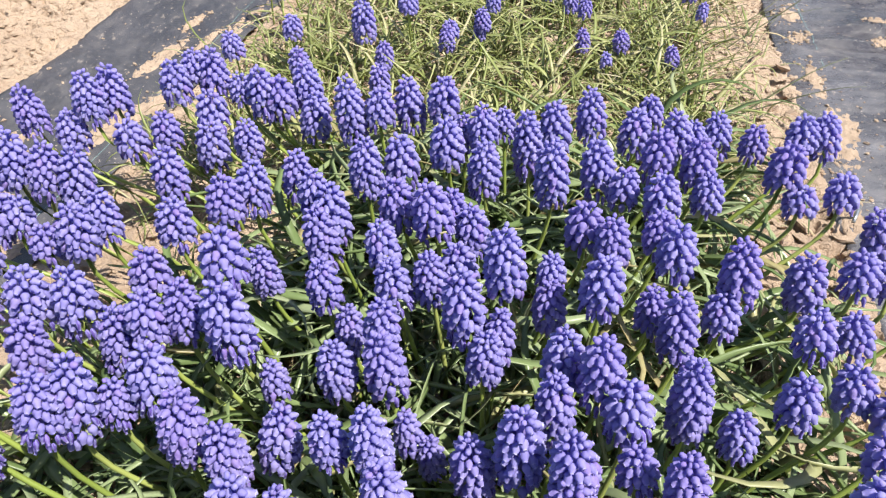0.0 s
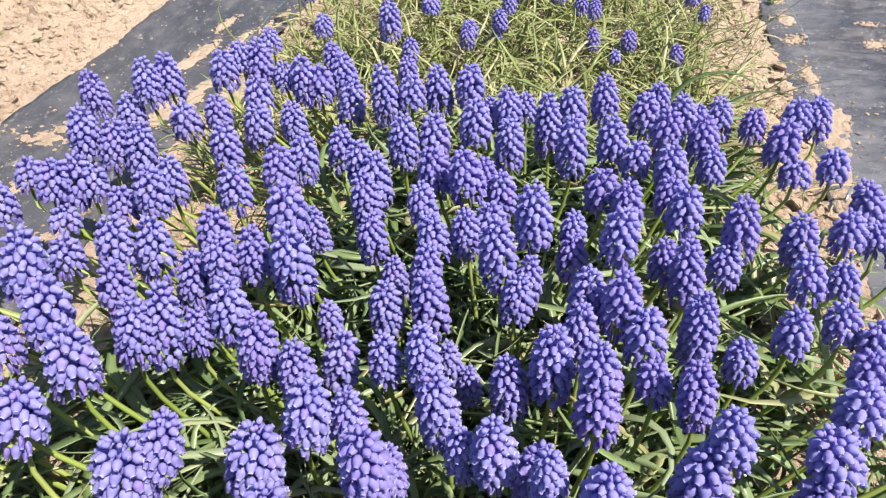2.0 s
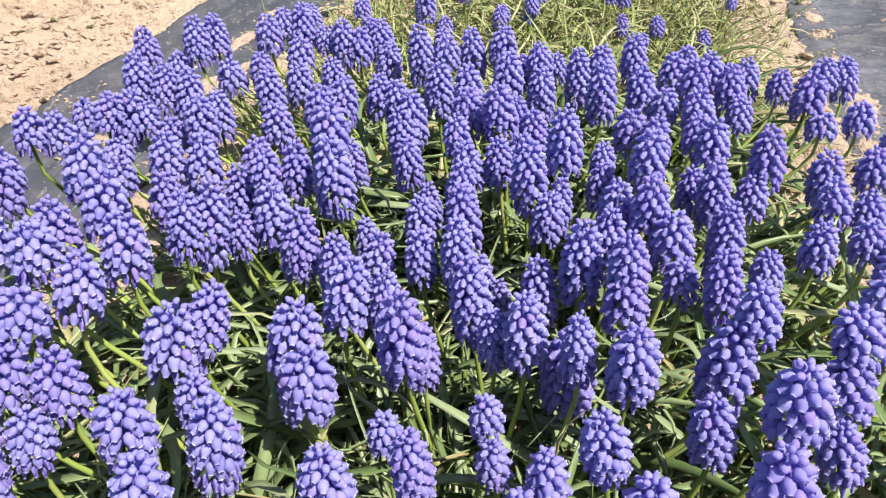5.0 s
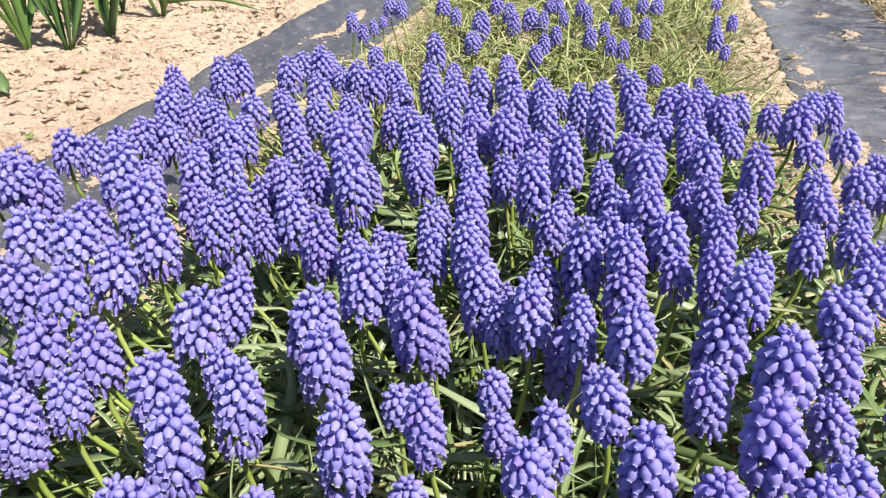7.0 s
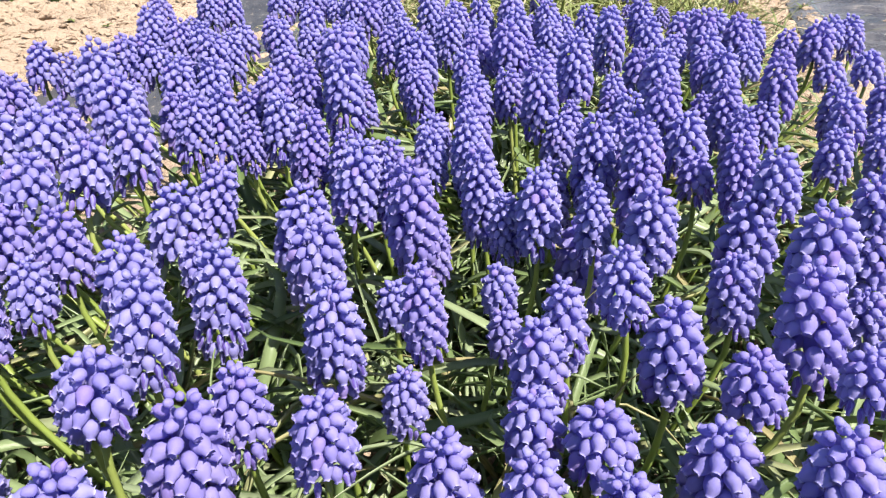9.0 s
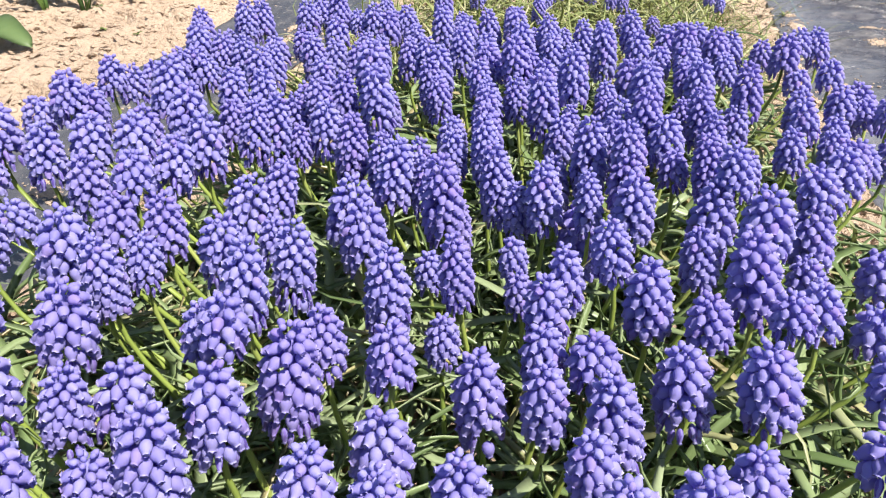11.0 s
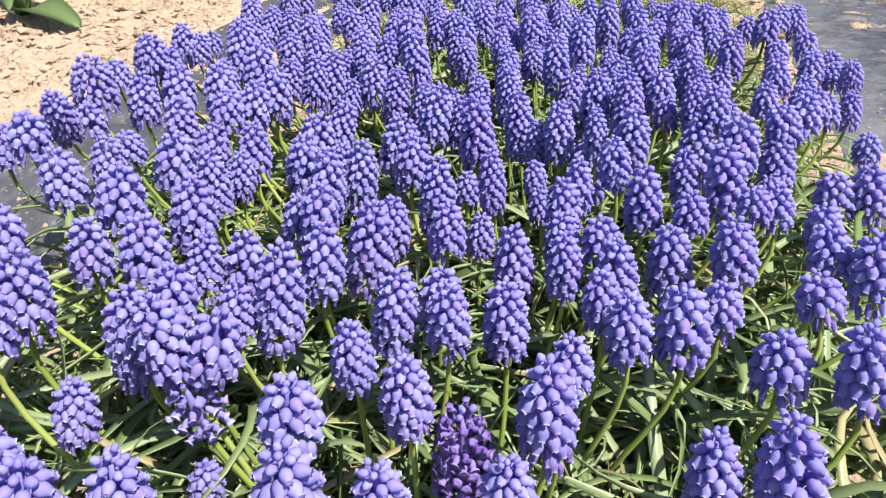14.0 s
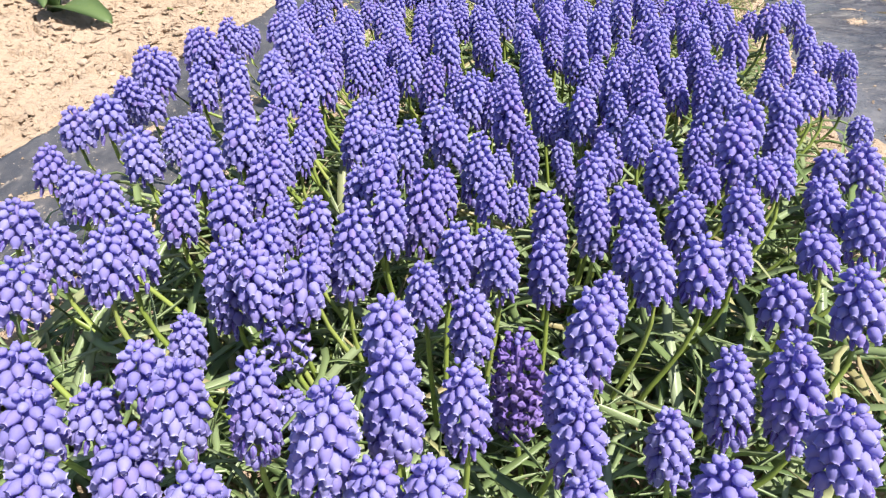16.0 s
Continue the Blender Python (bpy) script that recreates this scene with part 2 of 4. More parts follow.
def tube(name, points, radii, sides, mat):
    """A tapered stalk along a line of points."""
    verts, faces = [], []
    for k, p in enumerate(points):
        ahead = (points[min(k + 1, len(points) - 1)] - points[max(k - 1, 0)]).normalized()
        side = ahead.orthogonal().normalized()
        up = ahead.cross(side)
        for i in range(sides):
            a = 2 * math.pi * i / sides
            verts.append(tuple(p + (side * math.cos(a) + up * math.sin(a)) * radii[k]))
    for k in range(len(points) - 1):
        for i in range(sides):
            j = (i + 1) % sides
            faces.append((k * sides + i, k * sides + j, (k + 1) * sides + j, (k + 1) * sides + i))
    faces.append(tuple(reversed(range(sides))))
    faces.append(tuple(range((len(points) - 1) * sides, len(points) * sides)))
    return mesh_of(name, verts, faces, [mat])


def blade(rng, length, width, rise, bend, curl, twist, steps=9, fold=0.30, floor=0.004, neck=1.0, blunt=5):
    """A channelled leaf from the origin: it rises, arches over towards +x and may end on the ground."""
    at, verts, faces = Vector((0, 0, 0)), [], []
    yaw, wave = 0.0, rng.uniform(0, 6.28)
    for k in range(steps + 1):
        s = k / steps
        pitch = rise - bend * s ** 1.15 + 0.10 * math.sin(5 * s + wave)
        yaw = curl * s * s + 0.10 * math.sin(4 * s + wave)
        ahead = Vector((math.cos(pitch) * math.cos(yaw), math.cos(pitch) * math.sin(yaw), math.sin(pitch)))
        side = Vector((-math.sin(yaw), math.cos(yaw), 0))
        up = ahead.cross(side)
        roll = twist * s
        side, up = side * math.cos(roll) + up * math.sin(roll), up * math.cos(roll) - side * math.sin(roll)
        w = width * 0.5 * (0.62 + 0.5 * math.sin(math.pi * min(1, s * 1.1 + 0.1))) * (1 - s ** blunt) * (neck + (1 - neck) * min(1.0, s * 2.5)) + 0.0003
        d = w * fold * (1 - 0.5 * s)
        t = 0.10 * w + 0.0002
        for q in (-side * w + up * d, up * -d + up * t, side * w + up * d, up * -d - up * t):
            v = at + q
            verts.append((v.x, v.y, max(v.z, floor * 0.3) if s > 0.2 else v.z))
        at = at + ahead * (length / steps)
        if at.z < floor:
            at.z = floor + 0.002 * rng.random()
    for k in range(steps):
        for i in range(4):
            j = (i + 1) % 4
            faces.append((k * 4 + i, k * 4 + j, (k + 1) * 4 + j, (k + 1) * 4 + i))
    faces += [(3, 2, 1, 0), tuple(steps * 4 + i for i in range(4))]
    return verts, faces


def scattered(name, mat, places, shapes, rng):
    """Many leaves joined into one mesh: places of (x, y, z, turn, size)."""
    verts, faces, base = [], [], 0
    arrays = [(np.array(v), f) for v, f in shapes]
    for x, y, z, turn, size in places:
        shape, polys = arrays[rng.randrange(len(arrays))]
        c, s = math.cos(turn) * size, math.sin(turn) * size
        verts.append(shape @ np.array([[c, s, 0], [-s, c, 0], [0, 0, size]]) + np.array([x, y, z]))
        faces += [tuple(i + base for i in f) for f in polys]
        base += len(shape)
    return mesh_of(name, np.concatenate(verts).tolist(), faces, [mat])


# ---- the bed, the two strips of ground cover and the bare soil ----
def strip_edges(y, left):
    """The two edges of a strip of ground cover at y."""
    if left:
        return -0.750 + 0.233 * y + 0.004 * math.sin(3.1 * y), -0.490 + 0.213 * y + 0.008 * math.sin(5.0 * y + 1)
    return 0.300 + 0.200 * y + 0.007 * math.sin(6.0 * y), 0.545 + 0.205 * y + 0.006 * math.sin(4.0 * y + 2)


def covered(x, y):
    """How far a place lies under a strip of ground cover: 0 outside, 1 inside."""
    best = 0.0
    for left in (True, False):
        a, b = strip_edges(y, left)
        best = max(best, min(1.0, max(0.0, min(x - a, b - x) / 0.012)))
    return best


def soil_height(x, y):
    """Crusted soil: smooth worn stretches, and broken ones where tilted flakes leave dark gaps."""
    p = Vector((x, y, 0.0))
    z = 0.010 * noise.noise(p * 3.0) + 0.004 * noise.noise(p * 11.0)
    warp = Vector((noise.noise(p * 26.0), noise.noise(p * 26.0 + Vector((5, 5, 0))), 0.0)) + 0.25 * Vector((noise.noise(p * 60.0), noise.noise(p * 60.0 + Vector((2, 7, 0))), 0.0))
    broken = min(1.0, max(0.30, 0.66 + 2.2 * noise.noise(p * 7.0 + Vector((1, 8, 3)))))
    for scale, lift, lean, deep in ((20.0, 0.007, 0.012, 0.011), (46.0, 0.0050, 0.010, 0.009), (95.0, 0.0025, 0.005, 0.003)):
        q = p * scale + warp * 0.7
        gaps, cells = noise.voronoi(q)
        seam = min(1.0, (gaps[1] - gaps[0]) / 0.30)
        c = cells[0] * 3.3 + Vector((0, 0, scale))
        tilt = Vector((noise.noise(c + Vector((9, 0, 0))), noise.noise(c + Vector((0, 9, 0))), 0.0))
        groove = max(0.0, 1.0 - (gaps[1] - gaps[0]) / 0.15)
        crack = max(0.0, noise.noise(p * 9.0 + Vector((scale, 4, 0))) * 3.0 + 0.30)
        z += broken * (seam * (lift * noise.noise(c) + lean * tilt.dot(q - cells[0])) - deep * groove * min(1.0, crack))
    pit = noise.noise(p * 38.0 + Vector((3, 1, 7))) + 0.55 * noise.noise(p * 90.0 + Vector((8, 2, 0))) - 0.36
    z -= broken * min(0.012, 0.08 * max(0.0, pit))
    z += 0.0016 * noise.noise(p * 130.0)
    hide = covered(x, y)
    z = (z + 0.004) * (1 - 0.9 * hide) - 0.006 * hide
    # the narrow broken gap along the inner edges of the strips
    for left in (True, False):
        a, b = strip_edges(y, left)
        away = abs(x - (b + 0.004 if left else a - 0.004))
        if away < 0.009:
            z -= 0.008 * (1 - away / 0.009) * min(1.0, max(0.0, -0.25 + 2.0 * noise.noise(Vector((y * 9.0, 2.0, 6.0 if left else 1.0)))))
    return z


def steps(stretches, reach):
    """Places along one way: (from, to, step) stretches, then ever longer steps out to the horizon."""
    middle = []
    for low, high, step in stretches:
        n = int(round((high - low) / step))
        middle += [low + (high - low) * i / n for i in range(n)]
    middle.append(stretches[-1][1])
    out, d, gap = [], 0.0, stretches[0][2]
    while d < reach:
        gap *= 1.35
        d += gap
        out.append(d)
    return [middle[0] - d for d in reversed(out)] + middle + [middle[-1] + d for d in out]


def ground():
    xs = steps([(-1.25, -1.0, 0.006), (-1.0, -0.48, 0.0030), (-0.48, 0.20, 0.010), (0.20, 0.40, 0.0038), (0.40, 0.95, 0.010)], 90.0)
    ys = steps([(-0.45, 0.30, 0.010), (0.30, 1.40, 0.0034), (1.40, 1.80, 0.006)], 90.0)
    verts, faces, n = [], [], len(xs)
    for y in ys:
        for x in xs:
            # the fine relief dies out towards the open field
            near = min(1.0, max(0.0, min(x + 1.6, 1.3 - x, y + 0.9, 2.4 - y) / 0.4))
            verts.append((x, y, soil_height(x, y) * near if near > 0.0 else 0.0))
    for j in range(len(ys) - 1):
        for i in range(n - 1):
            a = j * n + i
            faces.append((a, a + 1, a + 1 + n, a + n))
    ob = new("ground", mesh_of("ground", verts, faces, [SOIL], None, False))
    tagged(ob, "dry crumbly tan garden soil, cracked and cloddy", "soil", "", "structure")


def cover_height(x, y, left):
    p = Vector((x, y, 0.0))
    a, b = strip_edges(y, left)
    s = (x - a) / (b - a)
    z = 0.003 + 0.005 * noise.noise(p * 6.0) + 0.0022 * noise.noise(p * 21.0)
    if left:
        return z + 0.003 * max(0.0, 1 - s * 6) + 0.004 * max(0.0, noise.noise(Vector((x * 9 - y * 3, y * 14, 2.0)))) ** 2
    # creases run across the strip: soft swells, and thin sharp folds that fork and die out
    swell = 0.020 * noise.noise(Vector((x * 4.0, y * 10.0 + x * 3.0, 5.0)))
    z += max(-0.001, swell) * min(1.0, max(0.1, (s - 0.15) * 2.2))
    for rate, high, shift in ((5.5, 0.014, 0.0), (9.0, 0.010, 3.0), (15.0, 0.006, 8.0)):
        across = (y + 0.45 * (x - a) + 0.13 * noise.noise(Vector((x * 6.0, y * 4.0, shift)))) * rate
        cell = math.floor(across)
        off = (across - cell - 0.5) / rate
        strong = max(0.0, 0.10 + 1.7 * noise.noise(Vector((x * 5.0, cell * 1.7, shift))))
        fold = max(0.0, 1.0 - (off / (0.030 if off > 0 else 0.011)) ** 2)
        z += high * min(1.3, strong) * fold * fold * min(1.0, max(0.0, (s - 0.12) * 3.0))
    # fine wrinkles in bundles
    along = y + 0.45 * (x - a) + 0.05 * noise.noise(Vector((x * 7.0, y * 5.0, 9.0)))
    bundle = min(1.0, max(0.0, 0.25 + 2.0 * noise.noise(Vector((x * 5.0, y * 6.0, 12.0)))))
    z += 0.0042 * bundle * noise.noise(Vector((x * 8.0, along * 62.0, 4.0))) * min(1.0, max(0.0, (s - 0.2) * 3.0))
    return z * min(1.0, 0.2 + s * 9) - 0.002 * max(0.0, 1 - s * 14)


def ground_cover(left):
    ys = steps([(-0.6, 0.25, 0.015), (0.25, 1.75, 0.006 if left else 0.0024), (1.75, 2.2, 0.015)], 0.9)
    columns = 36 if left else 60
    verts, faces = [], []
    for y in ys:
        a, b = strip_edges(y, left)
        for i in range(columns + 1):
            s = i / columns
            ragged = 0.004 * noise.noise(Vector((s, y * 40.0, 3.0))) if i in (0, columns) else 0.0
            x = a + (b - a) * s + ragged
            verts.append((x, y, cover_height(x, y, left)))
    for j in range(len(ys) - 1):
        for i in range(columns):
            k = j * (columns + 1) + i
            faces.append((k, k + 1, k + columns + 2, k + columns + 1))
    ob = new("ground_cover", mesh_of("ground_cover", verts, faces, [FABRIC if left else CREASED]))
    shell = ob.modifiers.new("sheet", "SOLIDIFY")
    shell.thickness, shell.offset = 0.0012, -1
    tagged(ob, "dusty black woven weed-control fabric strip laid flat on the soil" if left else "creased dusty black weed-control fabric strip laid on the soil", "ground cover", "fabric strips", "structure")
    # the coloured guide thread woven into the strip
    verts = []
    for y in ys:
        x = -0.533 + 0.213 * y if left else 0.352 + 0.200 * y
        for d in (-0.0004, 0.0004):
            verts.append((x + d, y, cover_height(x, y, left) + 0.0010))
    faces = [(2 * j, 2 * j + 1, 2 * j + 3, 2 * j + 2) for j in range(len(ys) - 1) if noise.noise(Vector((ys[j] * 14.0, 3.0, 1.0))) > -0.28 and (left or ys[j] > 0.86)]
    part("guide_thread", mesh_of("guide_thread", verts, faces, [THREAD]), ob, "thin teal guide thread")


SPILLED = []


def soil_spill(x, y, long, wide, turn, left, seed):
    """A thin ragged heap of soil that has washed onto the fabric."""
    rings, sides, verts, faces = 18, 56, [], []
    for k in range(rings + 1):
        for i in range(sides):
            a = 2 * math.pi * i / sides
            c = Vector((math.cos(a), math.sin(a), 0))
            edge = 1.15 + 0.5 * noise.noise(c * 1.4 + Vector((0, 0, seed * 3.7)))
            r = k / rings * max(0.3, edge)
            u, v = r * long * c.x, r * wide * c.y
            px, py = x + u * math.cos(turn) - v * math.sin(turn), y + u * math.sin(turn) + v * math.cos(turn)
            lumps = noise.noise(Vector((px * 38, py * 38, seed))) + 0.7 * noise.noise(Vector((px * 95, py * 95, 1))) + 0.4 * noise.noise(Vector((px * 230, py * 230, 1)))
            h = 0.0024 * (0.50 + 1.05 * lumps - 0.7 * (k / rings) ** 3)
            verts.append((px, py, cover_height(px, py, left) + (h if k < rings else -0.003)))
    for k in range(rings):
        for i in range(sides):
            j = (i + 1) % sides
            faces.append((k * sides + i, k * sides + j, (k + 1) * sides + j, (k + 1) * sides + i))
    faces.append(tuple(range(sides)))
    rng = random.Random(seed)
    for k in range(40):
        a, r = rng.uniform(0, 6.28), rng.uniform(0.7, 1.9)
        u, v = r * long * math.cos(a), r * wide * math.sin(a)
        SPILLED.append((x + u * math.cos(turn) - v * math.sin(turn), y + u * math.sin(turn) + v * math.cos(turn)))
    ob = new("soil_spill", mesh_of("soil_spill", verts, faces, [SOIL]))
    tagged(ob, "thin patch of pale soil washed onto the black fabric", "soil", "soil spills", "stuff")


ground()
ground_cover(True)
ground_cover(False)
for n, row in enumerate([
    (-0.399, 0.888, 0.056, 0.015, 1.24), (-0.368, 0.762, 0.046, 0.017, 1.30), (-0.527, 0.655, 0.032, 0.014, -0.25),
    (-0.381, 1.006, 0.026, 0.007, 1.22), (-0.300, 0.995, 0.050, 0.010, 1.30), (-0.400, 0.710, 0.060, 0.017, 1.10),
    (-0.503, 0.681, 0.020, 0.008, 0.80), (-0.494, 0.561, 0.030, 0.016, 0.50), (-0.315, 1.330, 0.090, 0.014, 1.40),
    (-0.588, 0.197, 0.022, 0.009, 0.60), (-0.518, 0.368, 0.022, 0.012, -0.80), (-0.430, 0.480, 0.030, 0.012, 0.90),
    (-0.360, 1.215, 0.030, 0.008, 0.90), (-0.345, 0.940, 0.030, 0.006, 1.25),
]):
    soil_spill(*row, True, n + 1)
for n, row in enumerate([
    (0.542, 1.036, 0.022, 0.014, 1.40), (0.522, 0.952, 0.014, 0.010, 1.00), (0.706, 1.240, 0.024, 0.018, 0.80), (0.648, 1.540, 0.036, 0.014, 1.40), (0.474, 0.680, 0.085, 0.022, 1.16), (0.497, 0.822, 0.042, 0.009, 1.40), (0.557, 1.120, 0.010, 0.008, 1.20),
    (0.660, 0.997, 0.016, 0.010, 0.40), (0.639, 0.935, 0.013, 0.007, 0.10),
    (0.430, 0.560, 0.045, 0.014, 1.25),
    (0.420, 0.350, 0.040, 0.014, 1.40), (0.720, 1.420, 0.018, 0.008, 0.30),
]):
    soil_spill(*row, False, n + 31)


# ---- grape hyacinths ----
OPEN, FADED, YOUNG, STARRY = "open", "faded", "young", "starry"
rng = random.Random(11)
LEAVES = []
for k in range(30):
    high = k % 3 == 0
    verts, faces = blade(rng, 1.0, rng.uniform(0.024, 0.041), rng.uniform(0.9, 1.35) if high else rng.uniform(0.35, 1.0),
                         rng.uniform(1.0, 2.0) if high else rng.uniform(1.0, 2.4), rng.uniform(-2.4, 2.4), rng.uniform(-1.6, 1.6), 12, 0.52, 0.02)
    LEAVES.append(mesh_of("leaf", verts, faces, [LEAF]))
FLORETS = {}
for kind, shape, first in (("open", OPEN_BELL, PETAL), ("bud", CLOSED_BUD, PETAL), ("tip", CLOSED_BUD, BUD), ("withered", WITHERED, SPENT), ("late", WITHERED, PETAL), ("shrunk", SHRUNK, PETAL)):
    FLORETS[kind] = mesh_of("floret", shape[0].tolist(), shape[1], [first, SPENT_RIM if kind == "withered" else RIM, WILT], shape[2])


def profile(u, stops):
    for (u0, v0), (u1, v1) in zip(stops, stops[1:]):
        if u <= u1:
            return v0 + (v1 - v0) * (u - u0) / (u1 - u0)
    return stops[-1][1]


BULGE = [(0.0, 0.30), (0.08, 0.52), (0.22, 0.77), (0.42, 0.94), (0.65, 1.0), (0.88, 0.93), (1.0, 0.76)]
SWELL = [(0.0, 0.50), (0.10, 0.66), (0.26, 0.90), (0.45, 1.0), (1.0, 0.97)]
DROOP = [(0.0, 76.0), (0.05, 44.0), (0.12, 12.0), (0.22, -10.0), (0.40, -32.0), (0.65, -47.0), (0.85, -60.0), (1.0, -74.0)]


def florets_of(top, foot, width, state, rng, coarse):
    """Places of all the florets of a head that runs from top down to foot, packed in tight spirals."""
    axis = top - foot
    long = axis.length
    axis.normalize()
    side = axis.orthogonal().normalized()
    other = axis.cross(side)
    width *= 1.07
    size = min(0.0064, max(0.0047, width / (4.4 if coarse else 4.0))) * rng.uniform(0.94, 1.06)
    count = int(0.84 * math.pi * width * 0.86 * long / (size * size))
    count = max(18, min(140, count))
    if state == FADED:
        count, size = int(count * 1.3), size * 0.91
    if state == STARRY:
        count, size = int(count * 0.75), size * 1.05
    worn = rng.choice((0.70, 0.76, 0.82, 0.86, 0.92))
    out, turn = [], rng.uniform(0, 6.28)
    for k in range(count):
        u = ((k + 0.4) / count) ** 0.82
        turn += 2.39996
        a = turn + rng.uniform(-0.13, 0.13)
        tilt = radians(profile(u, DROOP) + rng.uniform(-9, 9))
        s = size * profile(u, SWELL) * rng.uniform(0.90, 1.08)
        if rng.random() < (0.015 if u < worn else 0.16):
            continue
        kind = "bud" if u < 0.15 else "open"
        if u < 0.06 and state != FADED:
            kind = "tip" if state == YOUNG else "bud"
        if state == FADED and u > 0.05 or state == STARRY:
            kind, tilt = "withered", tilt + radians(rng.uniform(-5, 65))
            s *= 0.95
        elif u > worn and rng.random() < 0.72:
            kind, tilt = "shrunk", tilt - radians(rng.uniform(0, 22))
            s *= 0.92
        out_way = (side * math.cos(a) + other * math.sin(a))
        way = (out_way * math.cos(tilt) + axis * math.sin(tilt)).normalized()
        reach = max(0.0008, profile(u, BULGE) * width * 0.5 - 1.05 * s * math.cos(tilt)) * rng.uniform(0.93, 1.07)
        at = foot + axis * (long * (1 - u) - 0.5 * s * math.sin(tilt)) + out_way * reach
        if u < 0.03:
            at = foot + axis * (long - 0.004)
        m = Matrix.Translation(at) @ way.to_track_quat("Z", "Y").to_matrix().to_4x4() @ Matrix.Rotation(rng.uniform(0, 6.28), 4, "Z") @ Matrix.Diagonal((s, s, s * rng.uniform(1.02, 1.16), 1))
        out.append((kind, m))
    return out


def spindle(top, foot, width):
    """The violet axis that the florets of a head sit on."""
    axis = top - foot
    return Matrix.Translation(foot + axis * 0.1) @ axis.to_track_quat("Z", "Y").to_matrix().to_4x4() @ Matrix.Diagonal((0.14 * width, 0.14 * width, axis.length * 0.78, 1))


SHAPES = {"open": OPEN_BELL, "bud": CLOSED_BUD, "tip": CLOSED_BUD, "withered": WITHERED, "shrunk": SHRUNK}
LABELS = {
    OPEN: ("violet-blue grape hyacinth in full bloom, rising from grassy leaves", "tall violet-blue grape hyacinth with a long dense flower spike",
           "short violet-blue grape hyacinth with a stubby flower head", "violet-blue grape hyacinth leaning out over the edge of the bed"),
    FADED: ("fading purple grape hyacinth with withered lower florets",),
    STARRY: ("low grape hyacinth whose last lilac florets stand open like stars",),
    YOUNG: ("young grape hyacinth with greyish closed buds at its tip",),
}
planted = [0]


def stalk(base, foot, top, thick, rng):
    """A gently curved flower stalk from the ground up through the head."""
    axis = (top - foot).normalized()
    reach = (foot - base).length
    lead = Vector((rng.uniform(-0.15, 0.15), rng.uniform(-0.15, 0.15), 1.0)).normalized()
    p0, p1, p2, p3 = Vector((0, 0, -0.006)), lead * reach * 0.4, foot - base - axis * reach * 0.35, foot - base
    points = []
    for k in range(8):
        s = k / 7
        points.append(p0 * (1 - s) ** 3 + p1 * 3 * s * (1 - s) ** 2 + p2 * 3 * s * s * (1 - s) + p3 * s ** 3)
    points.append(foot - base + axis * (top - foot).length * 0.2)
    radii = [thick * (1.15 - 0.04 * k) for k in range(8)] + [thick * 0.6]
    return tube("flower_stalk", points, radii, 7, STEM)


def bloom(x, y, z, long, width, dx, dy, state=OPEN):
    """One plant: the tip of its spike, the spike's length and width and its lean, in millimetres."""
    planted[0] += 1
    rng = random.Random(planted[0] * 7 + 1)
    long, width = long / 1000, width / 1000
    dx, dy = dx / 1000, dy / 1000
    top = Vector((x, y, z))
    foot = top + Vector((dx, dy, -math.sqrt(max(long * long - dx * dx - dy * dy, 1e-6))))
    out = x - (-0.05 + 0.2 * y)
    base = Vector((foot.x - 0.24 * out + 0.5 * dx + rng.uniform(-0.010, 0.010), foot.y + 0.5 * dy + rng.uniform(-0.016, 0.012), 0.0))
    root = new("grape_hyacinth")
    root.empty_display_size = 0.02
    root.matrix_basis = Matrix.Translation(base)
    texts = LABELS[state]
    pick = 0
    if state == OPEN:
        pick = 3 if abs(out) > 0.24 else 1 if long > 0.050 else 2 if long < 0.033 else 0
    tagged(root, texts[pick], "flower", "grape hyacinths in the bed")
    part("flower_stalk", stalk(base, foot, top, 0.0012 + 0.000025 * width * 1000, rng), root, "smooth yellow-green stalk")
    places = florets_of(top - base, foot - base, width, state, rng, y > 0.02)
    colour = SPENT if state == FADED else PETAL
    label = "fading purple florets" if state == FADED else "dense spike of violet-blue bell florets"
    if NEAR[0] < y < NEAR[1] and abs(x - NEAR[2]) < NEAR[3]:
        axis = top - foot
        core = [foot - base + axis * s for s in (0.1, 0.3, 0.55, 0.75, 0.88)]
        head = part("flower_head", tube("flower_head", core, [0.0020, 0.13 * width, 0.11 * width, 0.0018, 0.0008], 6, colour), root, label)
        for kind, m in places:
            part("floret", FLORETS["late" if kind == "withered" and state != FADED else kind], head, "", m)
    else:
        pieces = [(SPINDLE, spindle(top - base, foot - base, width), 0)]
        for kind, m in places:
            shape = SHAPES[kind] if kind != "open" or y < 0.12 else SMALL_BELL if y < 0.20 else TINY_BELL
            pieces.append((shape, m, {"tip": 3, "withered": 2 if state == FADED else 0}.get(kind, 0)))
        part("flower_head", joined("flower_head", pieces, [colour, RIM, SPENT if state == FADED else WILT, BUD]), root, label)
    edge = abs(out) > 0.19 and y > 0.12
    for k in range(rng.choice((2, 2, 3)) if edge else rng.choice((4, 5, 5, 6))):
        size, slim = rng.uniform(0.11, 0.19), rng.uniform(0.35, 0.55) if y > 0.32 else rng.uniform(0.38, 0.68)
        size *= (0.72 if y < 0.30 else 0.52) if edge else 1.0
        m = Matrix.Translation((rng.uniform(-0.006, 0.006), rng.uniform(-0.006, 0.006), 0.0)) @ Matrix.Rotation(rng.uniform(0, 6.28), 4, "Z") @ Matrix.Diagonal((size, size * slim, size, 1))
        part("leaf", LEAVES[rng.randrange(len(LEAVES))], root, "", m)


